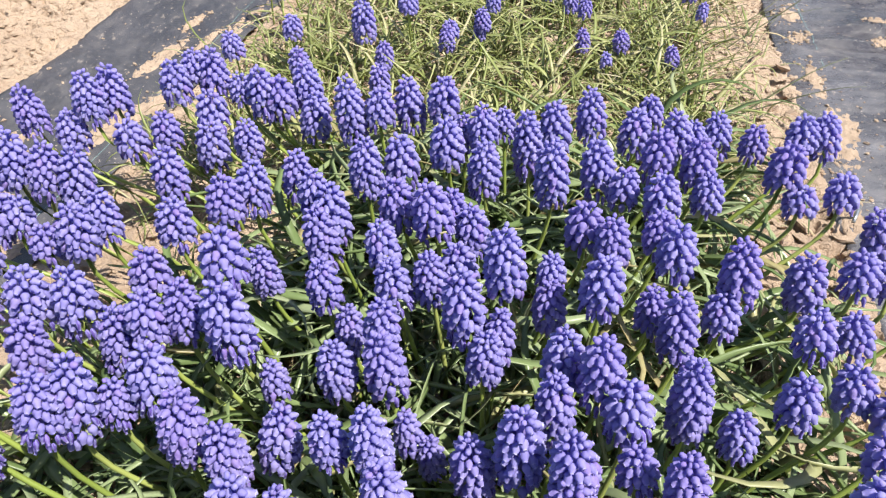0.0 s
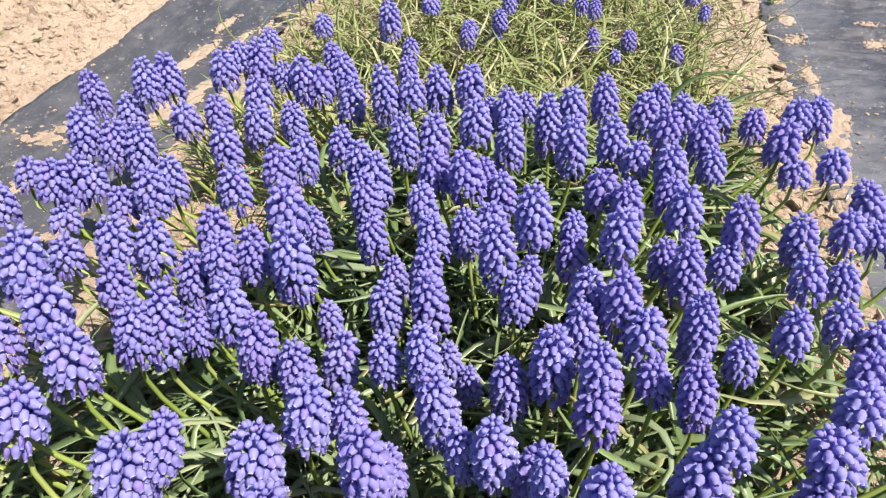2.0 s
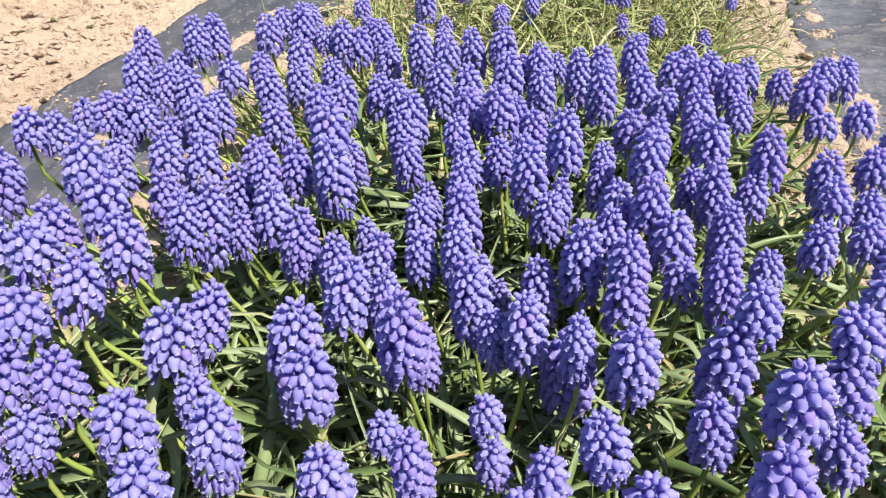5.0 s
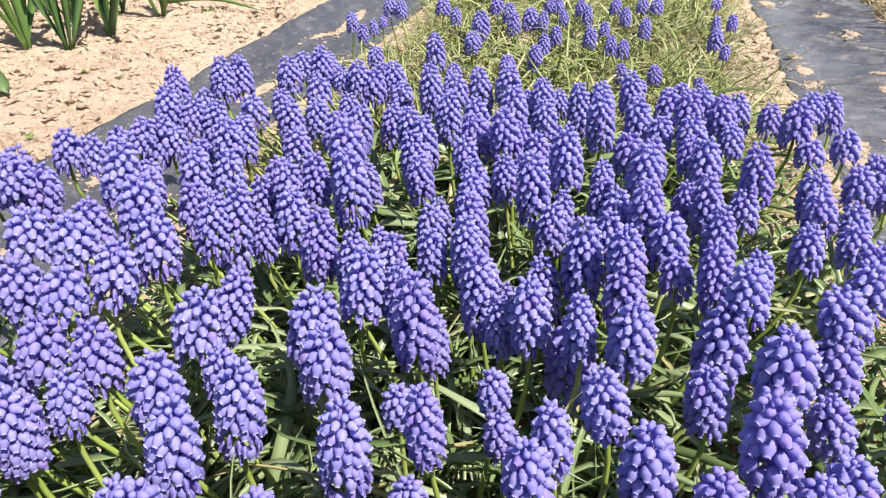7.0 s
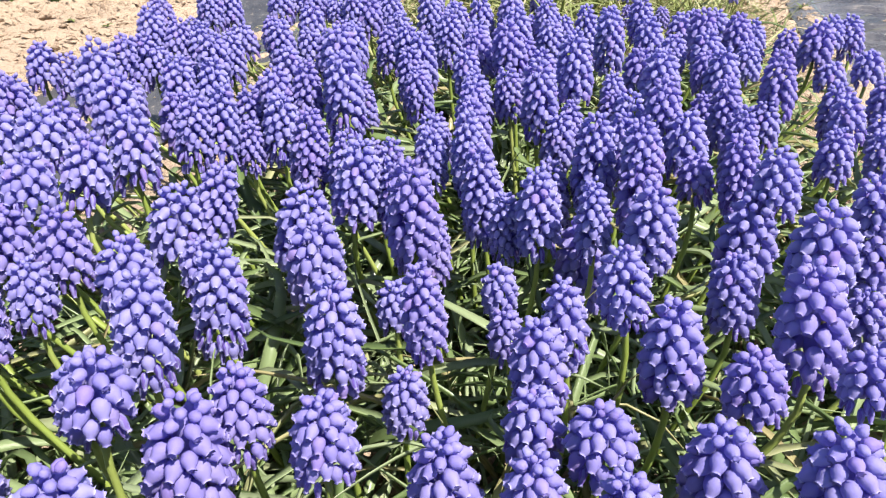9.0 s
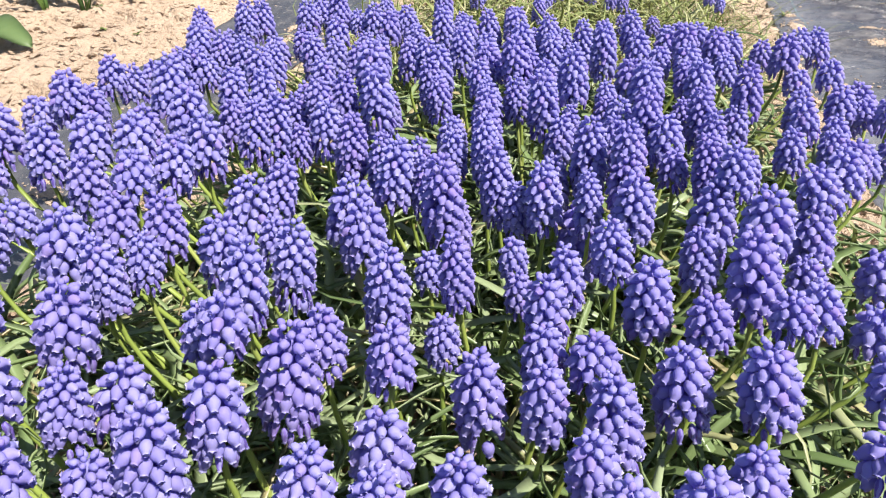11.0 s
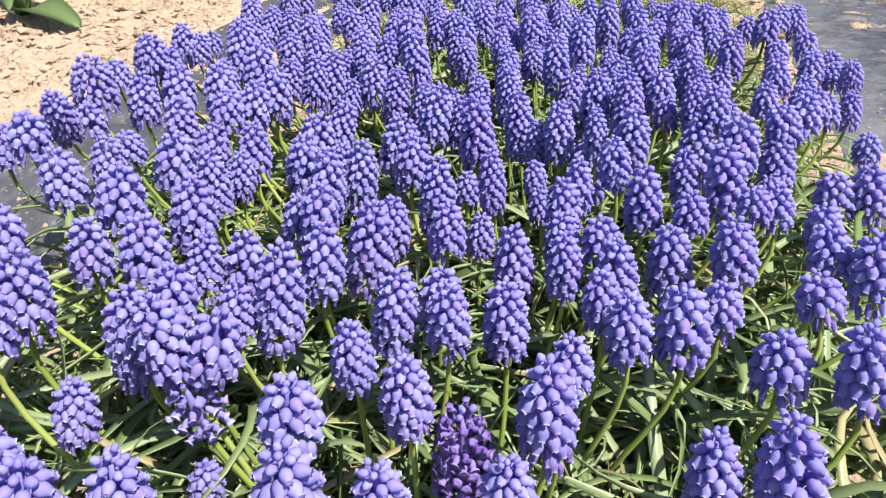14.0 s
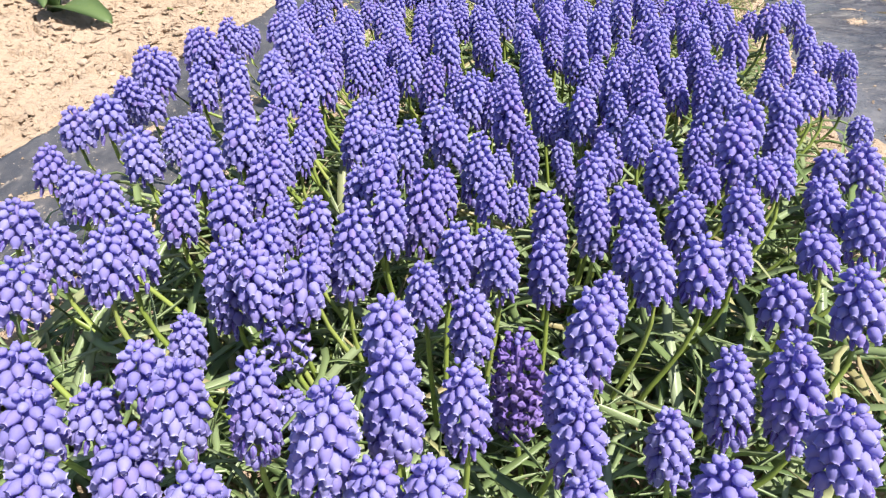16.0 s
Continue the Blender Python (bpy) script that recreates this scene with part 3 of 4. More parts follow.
NEAR = (-0.40, -0.05, -0.10, 0.30)  # the stretch of the bed whose florets are single pieces: y from, y to, middle, half width
bloom(-0.134, 0.594, 0.148, 47.5, 25.6, 2, 0)
bloom(-0.217, 0.583, 0.168, 49.4, 23.7, 1, 0)
bloom(-0.256, 0.584, 0.155, 43.0, 25.7, -0, -0)
bloom(-0.192, 0.573, 0.147, 30.2, 19.9, 1, 0)
bloom(-0.172, 0.567, 0.157, 51.2, 25.9, 4, 1)
bloom(-0.035, 0.553, 0.155, 54.6, 24.8, 6, 0)
bloom(-0.306, 0.560, 0.163, 51.7, 24.8, 0, 0)
bloom(-0.154, 0.568, 0.147, 40.5, 26.3, -1, -0)
bloom(-0.119, 0.565, 0.133, 49.9, 26.2, -7, -1)
bloom(-0.088, 0.538, 0.164, 65.2, 24.7, 5, 0)
bloom(-0.318, 0.539, 0.168, 51.0, 24.2, -2, -1)
bloom(0.000, 0.544, 0.160, 41.9, 26.1, -1, 0)
bloom(-0.212, 0.545, 0.146, 41.3, 26.3, -2, -1)
bloom(-0.058, 0.542, 0.150, 38.5, 25.2, -1, -0)
bloom(0.184, 0.534, 0.147, 31.4, 21.0, 3, -1)
bloom(0.124, 0.514, 0.166, 49.4, 23.0, 7, -2)
bloom(-0.213, 0.524, 0.126, 46.4, 26.5, 0, 0)
bloom(-0.367, 0.523, 0.161, 47.1, 23.8, 1, 1)
bloom(-0.339, 0.530, 0.134, 41.2, 24.8, -1, -1)
bloom(0.052, 0.520, 0.143, 30.1, 18.9, 2, -0)
bloom(-0.282, 0.515, 0.132, 36.0, 26.4, 2, 1)
bloom(-0.249, 0.518, 0.139, 35.2, 22.6, 1, 1)
bloom(0.016, 0.502, 0.148, 35.3, 18.3, 2, -0)
bloom(0.094, 0.509, 0.156, 46.1, 25.2, 5, -1)
bloom(0.165, 0.504, 0.152, 43.7, 25.2, 2, -1)
bloom(0.215, 0.502, 0.142, 35.7, 17.1, 8, -3)
bloom(0.238, 0.513, 0.144, 44.4, 22.4, 7, -3)
bloom(-0.172, 0.503, 0.141, 37.7, 22.3, -0, -0)
bloom(0.270, 0.500, 0.138, 33.6, 21.2, 2, -1)
bloom(0.191, 0.489, 0.159, 41.7, 22.8, 11, -4)
bloom(0.322, 0.494, 0.155, 42.7, 21.7, 8, -5)
bloom(0.067, 0.480, 0.165, 63.5, 23.1, 6, -1)
bloom(0.301, 0.489, 0.155, 36.3, 23.7, 5, -3)
bloom(0.030, 0.483, 0.168, 42.7, 23.1, 4, -0)
bloom(0.001, 0.468, 0.164, 44.6, 26.0, 2, -0)
bloom(-0.037, 0.459, 0.155, 46.7, 25.7, 3, 0)
bloom(-0.292, 0.444, 0.154, 56.1, 24.3, -9, -5)
bloom(-0.116, 0.437, 0.155, 44.4, 21.6, -2, -0)
bloom(-0.314, 0.445, 0.157, 49.7, 23.2, -10, -6)
bloom(0.165, 0.439, 0.173, 43.3, 24.6, 4, -2)
bloom(-0.340, 0.443, 0.169, 52.2, 24.8, -4, -2)
bloom(-0.218, 0.434, 0.160, 47.4, 23.9, 1, 0)
bloom(0.030, 0.439, 0.162, 50.8, 24.0, 3, -0)
bloom(-0.062, 0.431, 0.171, 51.4, 23.5, 1, 0)
bloom(0.116, 0.434, 0.168, 52.2, 24.7, 8, -2)
bloom(0.193, 0.432, 0.171, 42.4, 23.6, 6, -3)
bloom(0.268, 0.435, 0.164, 42.5, 26.3, 2, -1)
bloom(0.079, 0.416, 0.179, 56.2, 23.7, 4, -1)
bloom(0.312, 0.424, 0.142, 30.3, 23.1, 4, -3)
bloom(-0.382, 0.416, 0.134, 29.4, 21.6, -7, -5)
bloom(-0.143, 0.409, 0.165, 47.3, 23.9, -4, -1)
bloom(0.279, 0.421, 0.133, 25.5, 24.2, 4, -2)
bloom(0.201, 0.412, 0.150, 32.8, 21.6, 3, -1)
bloom(0.136, 0.409, 0.158, 32.3, 22.2, 0, -0)
bloom(-0.095, 0.389, 0.171, 40.2, 20.4, -0, -0)
bloom(-0.321, 0.383, 0.161, 48.9, 24.9, -13, -9)
bloom(0.330, 0.397, 0.129, 52.2, 25.5, 15, -13)
bloom(-0.161, 0.391, 0.164, 42.3, 24.7, -2, -1)
bloom(0.156, 0.390, 0.167, 36.6, 24.1, 5, -2)
bloom(-0.312, 0.385, 0.149, 30.8, 22.7, -6, -4)
bloom(-0.197, 0.379, 0.152, 41.8, 25.0, -2, -1)
bloom(-0.038, 0.382, 0.168, 44.0, 25.6, 7, 0)
bloom(-0.083, 0.378, 0.167, 49.7, 23.7, 2, 0)
bloom(-0.242, 0.371, 0.167, 45.0, 20.9, -3, -1)
bloom(-0.331, 0.371, 0.163, 34.7, 22.6, -9, -7)
bloom(0.004, 0.374, 0.165, 34.7, 18.3, 4, -0)
bloom(0.098, 0.367, 0.159, 39.2, 26.1, 4, -1)
bloom(0.017, 0.363, 0.159, 39.7, 21.7, 5, -1)
bloom(-0.014, 0.359, 0.182, 47.4, 25.2, 8, -0)
bloom(-0.329, 0.355, 0.128, 21.9, 22.3, -4, -3)
bloom(0.147, 0.353, 0.162, 33.6, 21.4, 4, -2)
bloom(-0.248, 0.346, 0.174, 42.3, 24.1, -3, -2)
bloom(-0.277, 0.350, 0.152, 29.3, 20.6, -1, -1)
bloom(-0.045, 0.338, 0.166, 36.7, 20.7, 4, 0)
bloom(0.113, 0.345, 0.164, 39.4, 22.7, 4, -1)
bloom(-0.379, 0.356, 0.151, 39.5, 24.2, -2, -1)
bloom(-0.204, 0.335, 0.144, 49.1, 25.4, -3, -1)
bloom(-0.130, 0.343, 0.138, 45.7, 19.5, 3, 1)
bloom(0.151, 0.328, 0.173, 45.4, 23.5, 5, -2)
bloom(0.006, 0.327, 0.156, 41.3, 23.5, 6, -1)
bloom(-0.092, 0.362, 0.159, 53.7, 23.0, 6, 1)
bloom(0.244, 0.327, 0.147, 43.9, 24.3, 6, -4)
bloom(0.277, 0.324, 0.152, 35.2, 22.8, 5, -4)
bloom(-0.382, 0.331, 0.168, 38.6, 22.0, -5, -3)
bloom(0.069, 0.318, 0.155, 29.6, 17.4, 2, -0)
bloom(-0.463, 0.326, 0.129, 34.5, 26.5, -3, -2)
bloom(-0.012, 0.313, 0.161, 42.4, 20.9, 4, -0)
bloom(-0.038, 0.310, 0.158, 42.8, 21.8, 7, 0)
bloom(0.185, 0.307, 0.178, 51.3, 22.7, 6, -4)
bloom(-0.064, 0.297, 0.128, 42.5, 18.8, 1, 0)
bloom(-0.412, 0.303, 0.163, 48.3, 26.5, -4, -3)
bloom(-0.080, 0.306, 0.162, 41.8, 20.7, 2, 0)
bloom(-0.135, 0.298, 0.194, 45.5, 25.8, -1, -0)
bloom(0.034, 0.302, 0.192, 53.9, 24.2, 5, -1)
bloom(0.067, 0.302, 0.147, 41.3, 20.2, 3, -1)
bloom(-0.302, 0.298, 0.145, 31.3, 22.0, -2, -1)
bloom(0.132, 0.294, 0.149, 36.2, 19.9, 3, -2)
bloom(-0.229, 0.288, 0.172, 52.4, 23.6, -3, -2)
bloom(0.178, 0.296, 0.144, 36.9, 20.9, 4, -3)
bloom(-0.381, 0.283, 0.158, 35.9, 20.7, -1, -1)
bloom(-0.253, 0.285, 0.175, 45.8, 23.4, -4, -3)
bloom(0.094, 0.284, 0.185, 44.0, 23.8, 2, -1)
bloom(0.008, 0.282, 0.178, 60.7, 24.7, 6, -1)
bloom(-0.155, 0.272, 0.177, 46.7, 20.2, -3, -1)
bloom(0.034, 0.275, 0.150, 49.7, 18.0, 0, -0)
bloom(0.255, 0.278, 0.142, 31.6, 20.4, 6, -5)
bloom(-0.197, 0.269, 0.159, 53.1, 20.7, -6, -3)
bloom(0.137, 0.270, 0.171, 57.1, 21.5, 8, -4)
bloom(-0.176, 0.266, 0.174, 44.3, 22.0, -2, -1)
bloom(-0.037, 0.266, 0.167, 42.1, 20.0, -2, -0)
bloom(-0.286, 0.244, 0.199, 54.5, 24.4, -9, -8)
bloom(0.218, 0.263, 0.162, 35.6, 21.6, 6, -4)
bloom(0.302, 0.328, 0.138, 26.0, 20.8, 6, -6)
bloom(-0.129, 0.260, 0.188, 63.4, 25.6, 2, 1)
bloom(-0.107, 0.254, 0.125, 35.8, 16.2, 1, 0)
bloom(0.025, 0.257, 0.148, 44.4, 21.0, -1, 0)
bloom(-0.383, 0.254, 0.180, 43.7, 26.1, -3, -2)
bloom(-0.374, 0.264, 0.163, 47.6, 26.5, -4, -2)
bloom(-0.249, 0.260, 0.156, 42.4, 21.6, -4, -3)
bloom(-0.038, 0.244, 0.162, 53.3, 23.0, 4, 0)
bloom(-0.066, 0.249, 0.148, 43.1, 22.2, 1, 0)
bloom(0.066, 0.240, 0.171, 47.6, 22.6, 3, -1)
bloom(0.232, 0.232, 0.150, 33.7, 20.9, 6, -5)
bloom(-0.163, 0.229, 0.170, 49.6, 23.5, -3, -2)
bloom(-0.183, 0.220, 0.152, 35.6, 16.8, -3, -2)
bloom(0.134, 0.221, 0.170, 65.5, 21.8, 6, -4)
bloom(0.082, 0.220, 0.188, 50.9, 22.5, 3, -1)
bloom(-0.426, 0.210, 0.173, 56.8, 35.3, -2, -1)
bloom(-0.196, 0.215, 0.181, 66.1, 21.8, -9, -6)
bloom(-0.011, 0.216, 0.103, 38.8, 15.7, 4, -0)
bloom(0.195, 0.218, 0.157, 37.1, 20.2, 3, -3)
bloom(-0.262, 0.212, 0.188, 47.1, 25.8, -7, -6)
bloom(0.247, 0.216, 0.147, 31.7, 22.0, 7, -7)
bloom(0.057, 0.212, 0.168, 53.1, 20.2, 5, -2)
bloom(-0.210, 0.204, 0.180, 52.4, 21.4, -7, -5)
bloom(-0.137, 0.199, 0.172, 54.7, 22.1, -5, -2)
bloom(-0.087, 0.204, 0.150, 50.8, 21.1, -8, -2)
bloom(0.160, 0.205, 0.143, 33.2, 18.7, 4, -3)
bloom(-0.024, 0.221, 0.121, 38.2, 15.5, 3, -0)
bloom(0.094, 0.203, 0.172, 39.5, 23.7, 4, -2)
bloom(-0.063, 0.190, 0.163, 40.9, 17.9, 2, 0)
bloom(-0.294, 0.195, 0.176, 46.3, 23.3, -2, -1)
bloom(-0.040, 0.184, 0.178, 54.8, 19.5, 3, 0)
bloom(-0.329, 0.183, 0.175, 42.2, 25.8, -6, -5)
bloom(-0.244, 0.184, 0.176, 54.5, 25.9, -4, -4)
bloom(0.036, 0.183, 0.179, 61.2, 23.5, 3, -1)
bloom(-0.114, 0.184, 0.163, 52.4, 20.5, -1, -0)
bloom(0.011, 0.188, 0.146, 53.3, 21.3, 6, -1)
bloom(0.095, 0.175, 0.157, 30.2, 18.6, 4, -2)
bloom(-0.423, 0.182, 0.137, 30.9, 25.2, -1, -1)
bloom(0.216, 0.175, 0.167, 29.2, 21.7, 6, -6)
bloom(0.058, 0.165, 0.183, 41.6, 21.5, 5, -2)
bloom(0.111, 0.159, 0.178, 48.6, 19.1, 7, -5)
bloom(-0.033, 0.159, 0.169, 65.4, 21.8, 6, 0)
bloom(-0.356, 0.164, 0.175, 49.4, 23.8, -4, -2)
bloom(-0.079, 0.148, 0.166, 51.5, 18.5, -1, -0, YOUNG)
bloom(-0.284, 0.158, 0.186, 38.6, 25.0, -3, -2)
bloom(-0.171, 0.133, 0.166, 45.5, 21.3, -12, -9)
bloom(0.198, 0.146, 0.174, 37.1, 23.0, 4, -4)
bloom(-0.248, 0.143, 0.177, 44.1, 23.8, -8, -10)
bloom(0.024, 0.106, 0.175, 46.4, 16.2, 5, -1)
bloom(-0.320, 0.145, 0.160, 45.8, 26.5, -1, -1)
bloom(-0.195, 0.124, 0.157, 50.0, 31.0, -5, -5)
bloom(-0.097, 0.147, 0.176, 55.4, 24.0, -7, -3)
bloom(-0.127, 0.133, 0.154, 53.3, 29.3, -7, -4)
bloom(-0.018, 0.133, 0.152, 43.7, 16.5, 3, -0)
bloom(-0.002, 0.125, 0.171, 50.9, 21.9, 4, -1)
bloom(-0.057, 0.128, 0.143, 48.6, 17.2, 1, 0)
bloom(0.165, 0.118, 0.176, 33.1, 23.1, 9, -11)
bloom(0.058, 0.155, 0.163, 44.3, 23.7, 5, -2)
bloom(0.115, 0.119, 0.189, 37.4, 19.9, 5, -5)
bloom(-0.068, 0.112, 0.182, 64.0, 24.2, 3, 1)
bloom(-0.459, 0.111, 0.149, 39.0, 26.5, -4, -3)
bloom(-0.258, 0.102, 0.185, 32.8, 22.8, -5, -4)
bloom(-0.115, 0.096, 0.154, 47.9, 27.0, -3, -1)
bloom(-0.343, 0.090, 0.153, 26.4, 21.2, 1, 1)
bloom(0.208, 0.089, 0.131, 35.5, 26.4, 9, -6)
bloom(0.165, 0.103, 0.157, 44.1, 23.4, 7, -5)
bloom(0.231, 0.088, 0.140, 47.9, 26.5, 14, -9)
bloom(-0.347, 0.071, 0.158, 40.5, 22.2, -6, -4)
bloom(-0.021, 0.079, 0.141, 28.1, 15.7, 1, -0)
bloom(-0.266, 0.083, 0.165, 36.9, 22.8, -6, -6, YOUNG)
bloom(-0.234, 0.075, 0.170, 44.2, 22.1, -3, -2)
bloom(0.154, 0.074, 0.136, 36.7, 20.6, 9, -6)
bloom(-0.073, 0.071, 0.135, 27.8, 16.3, 1, 0)
bloom(-0.404, 0.071, 0.177, 37.5, 26.5, -4, -3)
bloom(-0.282, 0.069, 0.140, 34.2, 21.4, -6, -5)
bloom(-0.168, 0.076, 0.154, 32.7, 17.3, -2, -1)
bloom(-0.019, 0.061, 0.128, 30.8, 16.0, 4, -0)
bloom(0.086, 0.069, 0.159, 42.2, 20.1, 6, -3)
bloom(0.118, 0.063, 0.189, 43.7, 25.1, 4, -2)
bloom(-0.189, 0.048, 0.173, 43.7, 23.9, -3, -2)
bloom(-0.284, 0.054, 0.171, 46.8, 26.5, -7, -4)
bloom(-0.057, 0.033, 0.173, 49.4, 16.6, 4, 0)
bloom(-0.147, 0.049, 0.170, 59.1, 21.9, -6, -3)
bloom(-0.237, 0.048, 0.159, 37.4, 18.3, -3, -3)
bloom(0.026, 0.040, 0.180, 38.4, 19.3, 7, -2)
bloom(0.002, 0.026, 0.172, 41.6, 16.6, 5, -1)
bloom(-0.249, 0.029, 0.160, 36.9, 21.5, -6, -6)
bloom(-0.249, 0.019, 0.175, 53.2, 19.4, -0, -0)
bloom(-0.361, 0.026, 0.168, 43.1, 26.5, -1, -1)
bloom(-0.163, 0.009, 0.183, 54.5, 21.6, -5, -3)
bloom(-0.092, 0.023, 0.172, 61.0, 22.8, -1, -0)
bloom(0.094, 0.020, 0.189, 55.6, 23.3, 10, -6)
bloom(0.044, 0.014, 0.173, 47.5, 21.8, 5, -2)
bloom(0.166, 0.014, 0.145, 29.6, 22.5, 7, -5)
bloom(-0.061, 0.012, 0.133, 34.0, 17.3, -1, -0)
bloom(-0.009, 0.010, 0.164, 44.7, 21.0, 5, -1)
bloom(-0.425, 0.009, 0.160, 38.3, 21.8, -6, -4)
bloom(0.128, 0.007, 0.165, 31.0, 19.9, 6, -5)
bloom(0.071, -0.003, 0.163, 30.2, 19.6, 5, -3, YOUNG)
bloom(-0.400, -0.009, 0.153, 44.7, 23.4, -3, -2)
bloom(0.106, -0.011, 0.172, 24.7, 17.8, 5, -4)
bloom(-0.011, -0.017, 0.153, 34.9, 19.9, 3, -1)
bloom(-0.179, -0.018, 0.162, 37.7, 18.2, -4, -2)
bloom(-0.245, -0.019, 0.174, 49.9, 25.4, -7, -5)
bloom(-0.160, -0.034, 0.180, 32.0, 20.6, -4, -3)
bloom(-0.118, -0.024, 0.166, 43.2, 19.4, -1, -0)
bloom(-0.286, -0.027, 0.185, 39.7, 26.5, -6, -5)
bloom(0.012, -0.030, 0.158, 30.0, 21.7, 2, -1, YOUNG)
bloom(0.054, -0.031, 0.155, 51.4, 24.6, 7, -3)
bloom(-0.082, -0.044, 0.174, 38.6, 19.5, -1, -0)
bloom(-0.044, -0.045, 0.160, 58.0, 21.9, 5, -0)
bloom(0.084, -0.045, 0.170, 46.9, 23.1, 10, -5)
bloom(-0.126, -0.047, 0.176, 64.4, 25.3, -7, -2)
bloom(0.139, -0.047, 0.167, 34.6, 21.6, 8, -6)
bloom(-0.013, -0.053, 0.161, 46.3, 19.2, 3, -0)
bloom(-0.203, -0.055, 0.157, 44.2, 22.5, -7, -5)
bloom(0.014, -0.061, 0.164, 53.7, 21.2, 9, -3)
bloom(-0.299, -0.058, 0.165, 43.6, 22.3, -4, -2)
bloom(-0.223, -0.067, 0.164, 46.2, 18.9, -7, -5)
bloom(-0.349, -0.062, 0.174, 35.6, 25.8, -5, -3)
bloom(-0.085, -0.069, 0.145, 48.8, 24.5, -1, -0)
bloom(0.155, -0.067, 0.176, 49.8, 24.4, 10, -7)
bloom(-0.256, -0.072, 0.177, 43.1, 24.8, -4, -3)
bloom(-0.149, -0.082, 0.182, 49.9, 21.2, -4, -2)
bloom(0.121, -0.082, 0.158, 29.2, 21.4, 8, -7)
bloom(-0.395, -0.083, 0.165, 36.6, 26.5, -8, -7)
bloom(0.001, -0.096, 0.165, 37.0, 18.4, 5, -1)
bloom(0.065, -0.098, 0.162, 34.2, 19.2, 5, -3)
bloom(-0.361, -0.104, 0.160, 42.4, 24.3, -5, -4)
bloom(-0.166, -0.105, 0.185, 69.0, 23.2, -8, -5)
bloom(-0.050, -0.111, 0.167, 48.8, 21.4, 3, -0)
bloom(-0.191, -0.112, 0.162, 35.6, 18.2, -4, -3)
bloom(-0.104, -0.117, 0.178, 52.0, 20.7, -5, -2)
bloom(-0.219, -0.119, 0.178, 43.1, 21.7, -6, -5)
bloom(-0.300, -0.119, 0.185, 57.9, 26.5, -8, -5)
bloom(0.037, -0.121, 0.176, 46.2, 23.3, 7, -4)
bloom(0.010, -0.123, 0.171, 41.7, 21.7, 6, -2)
bloom(-0.079, -0.124, 0.175, 45.4, 19.5, 1, 0)
bloom(-0.244, -0.126, 0.168, 64.0, 27.5, -1, -2)
bloom(0.090, -0.126, 0.151, 38.8, 25.9, 6, -3)
bloom(-0.230, -0.137, 0.170, 52.0, 26.0, 16, -7)
bloom(-0.192, -0.139, 0.165, 38.1, 24.0, -6, -5)
bloom(0.120, -0.140, 0.170, 47.6, 24.4, 9, -7)
bloom(-0.302, -0.147, 0.187, 47.3, 23.2, -6, -4)
bloom(-0.352, -0.155, 0.170, 41.2, 26.5, -8, -7)
bloom(-0.123, -0.160, 0.178, 40.6, 18.2, 2, 0)
bloom(-0.022, -0.160, 0.174, 31.9, 16.9, 3, -1)
bloom(-0.210, -0.156, 0.129, 30.9, 24.7, 6, -1, STARRY)
bloom(-0.202, -0.171, 0.089, 27.7, 15.6, -3, -1, YOUNG)
bloom(-0.252, -0.175, 0.150, 37.4, 18.0, -5, -3)
bloom(-0.097, -0.178, 0.175, 46.3, 20.4, 3, -0)
bloom(-0.034, -0.181, 0.179, 61.4, 23.4, 4, -1)
bloom(-0.070, -0.183, 0.150, 74.0, 26.5, 3, -0, FADED)
bloom(0.063, -0.199, 0.171, 70.0, 25.1, 13, -9)
bloom(0.035, -0.199, 0.159, 60.9, 20.8, 9, -5)
bloom(-0.134, -0.221, 0.201, 33.9, 20.7, -0, -0)
bloom(0.001, -0.226, 0.142, 48.3, 19.5, 7, -3)
bloom(-0.312, -0.227, 0.170, 30.3, 24.2, -5, -5)
bloom(-0.246, -0.236, 0.183, 34.8, 20.8, -2, -1)
bloom(-0.053, -0.236, 0.181, 39.0, 18.4, 3, -1)
bloom(-0.270, -0.241, 0.160, 34.3, 19.9, -6, -5)
bloom(-0.099, -0.245, 0.187, 53.0, 19.3, 3, -0)
bloom(-0.190, -0.247, 0.190, 62.4, 20.5, -5, -2)
bloom(-0.129, -0.250, 0.201, 66.2, 22.8, 0, 0)
bloom(-0.220, -0.251, 0.188, 52.2, 24.1, -10, -6)
bloom(0.061, -0.254, 0.181, 49.1, 24.7, 8, -7)
bloom(-0.048, -0.255, 0.175, 46.2, 21.5, 2, -1)
bloom(-0.286, -0.260, 0.175, 36.8, 23.1, -5, -5)
bloom(-0.244, -0.266, 0.160, 48.7, 25.4, -8, -7)
bloom(-0.149, -0.279, 0.205, 56.6, 24.5, -7, -2)
bloom(0.006, -0.279, 0.170, 42.3, 23.2, 7, -4)
bloom(-0.049, -0.285, 0.165, 38.5, 18.9, 4, -1)
bloom(-0.132, -0.292, 0.178, 40.6, 20.4, -1, -0)
bloom(-0.109, -0.295, 0.183, 39.9, 20.5, 1, 0)
bloom(-0.260, -0.298, 0.180, 31.5, 21.4, -6, -7)
bloom(-0.197, -0.302, 0.180, 36.2, 21.8, -5, -3)
bloom(0.051, 0.092, 0.181, 46.4, 22.5, 2, -2)
bloom(0.027, 0.130, 0.139, 62.6, 28.3, 3, -2)
bloom(0.107, 0.112, 0.167, 59.1, 25.9, 3, -3)
bloom(-0.401, 0.103, 0.178, 56.0, 23.9, -13, 24)
bloom(0.306, 0.300, 0.150, 32.8, 19.6, 9, 0)
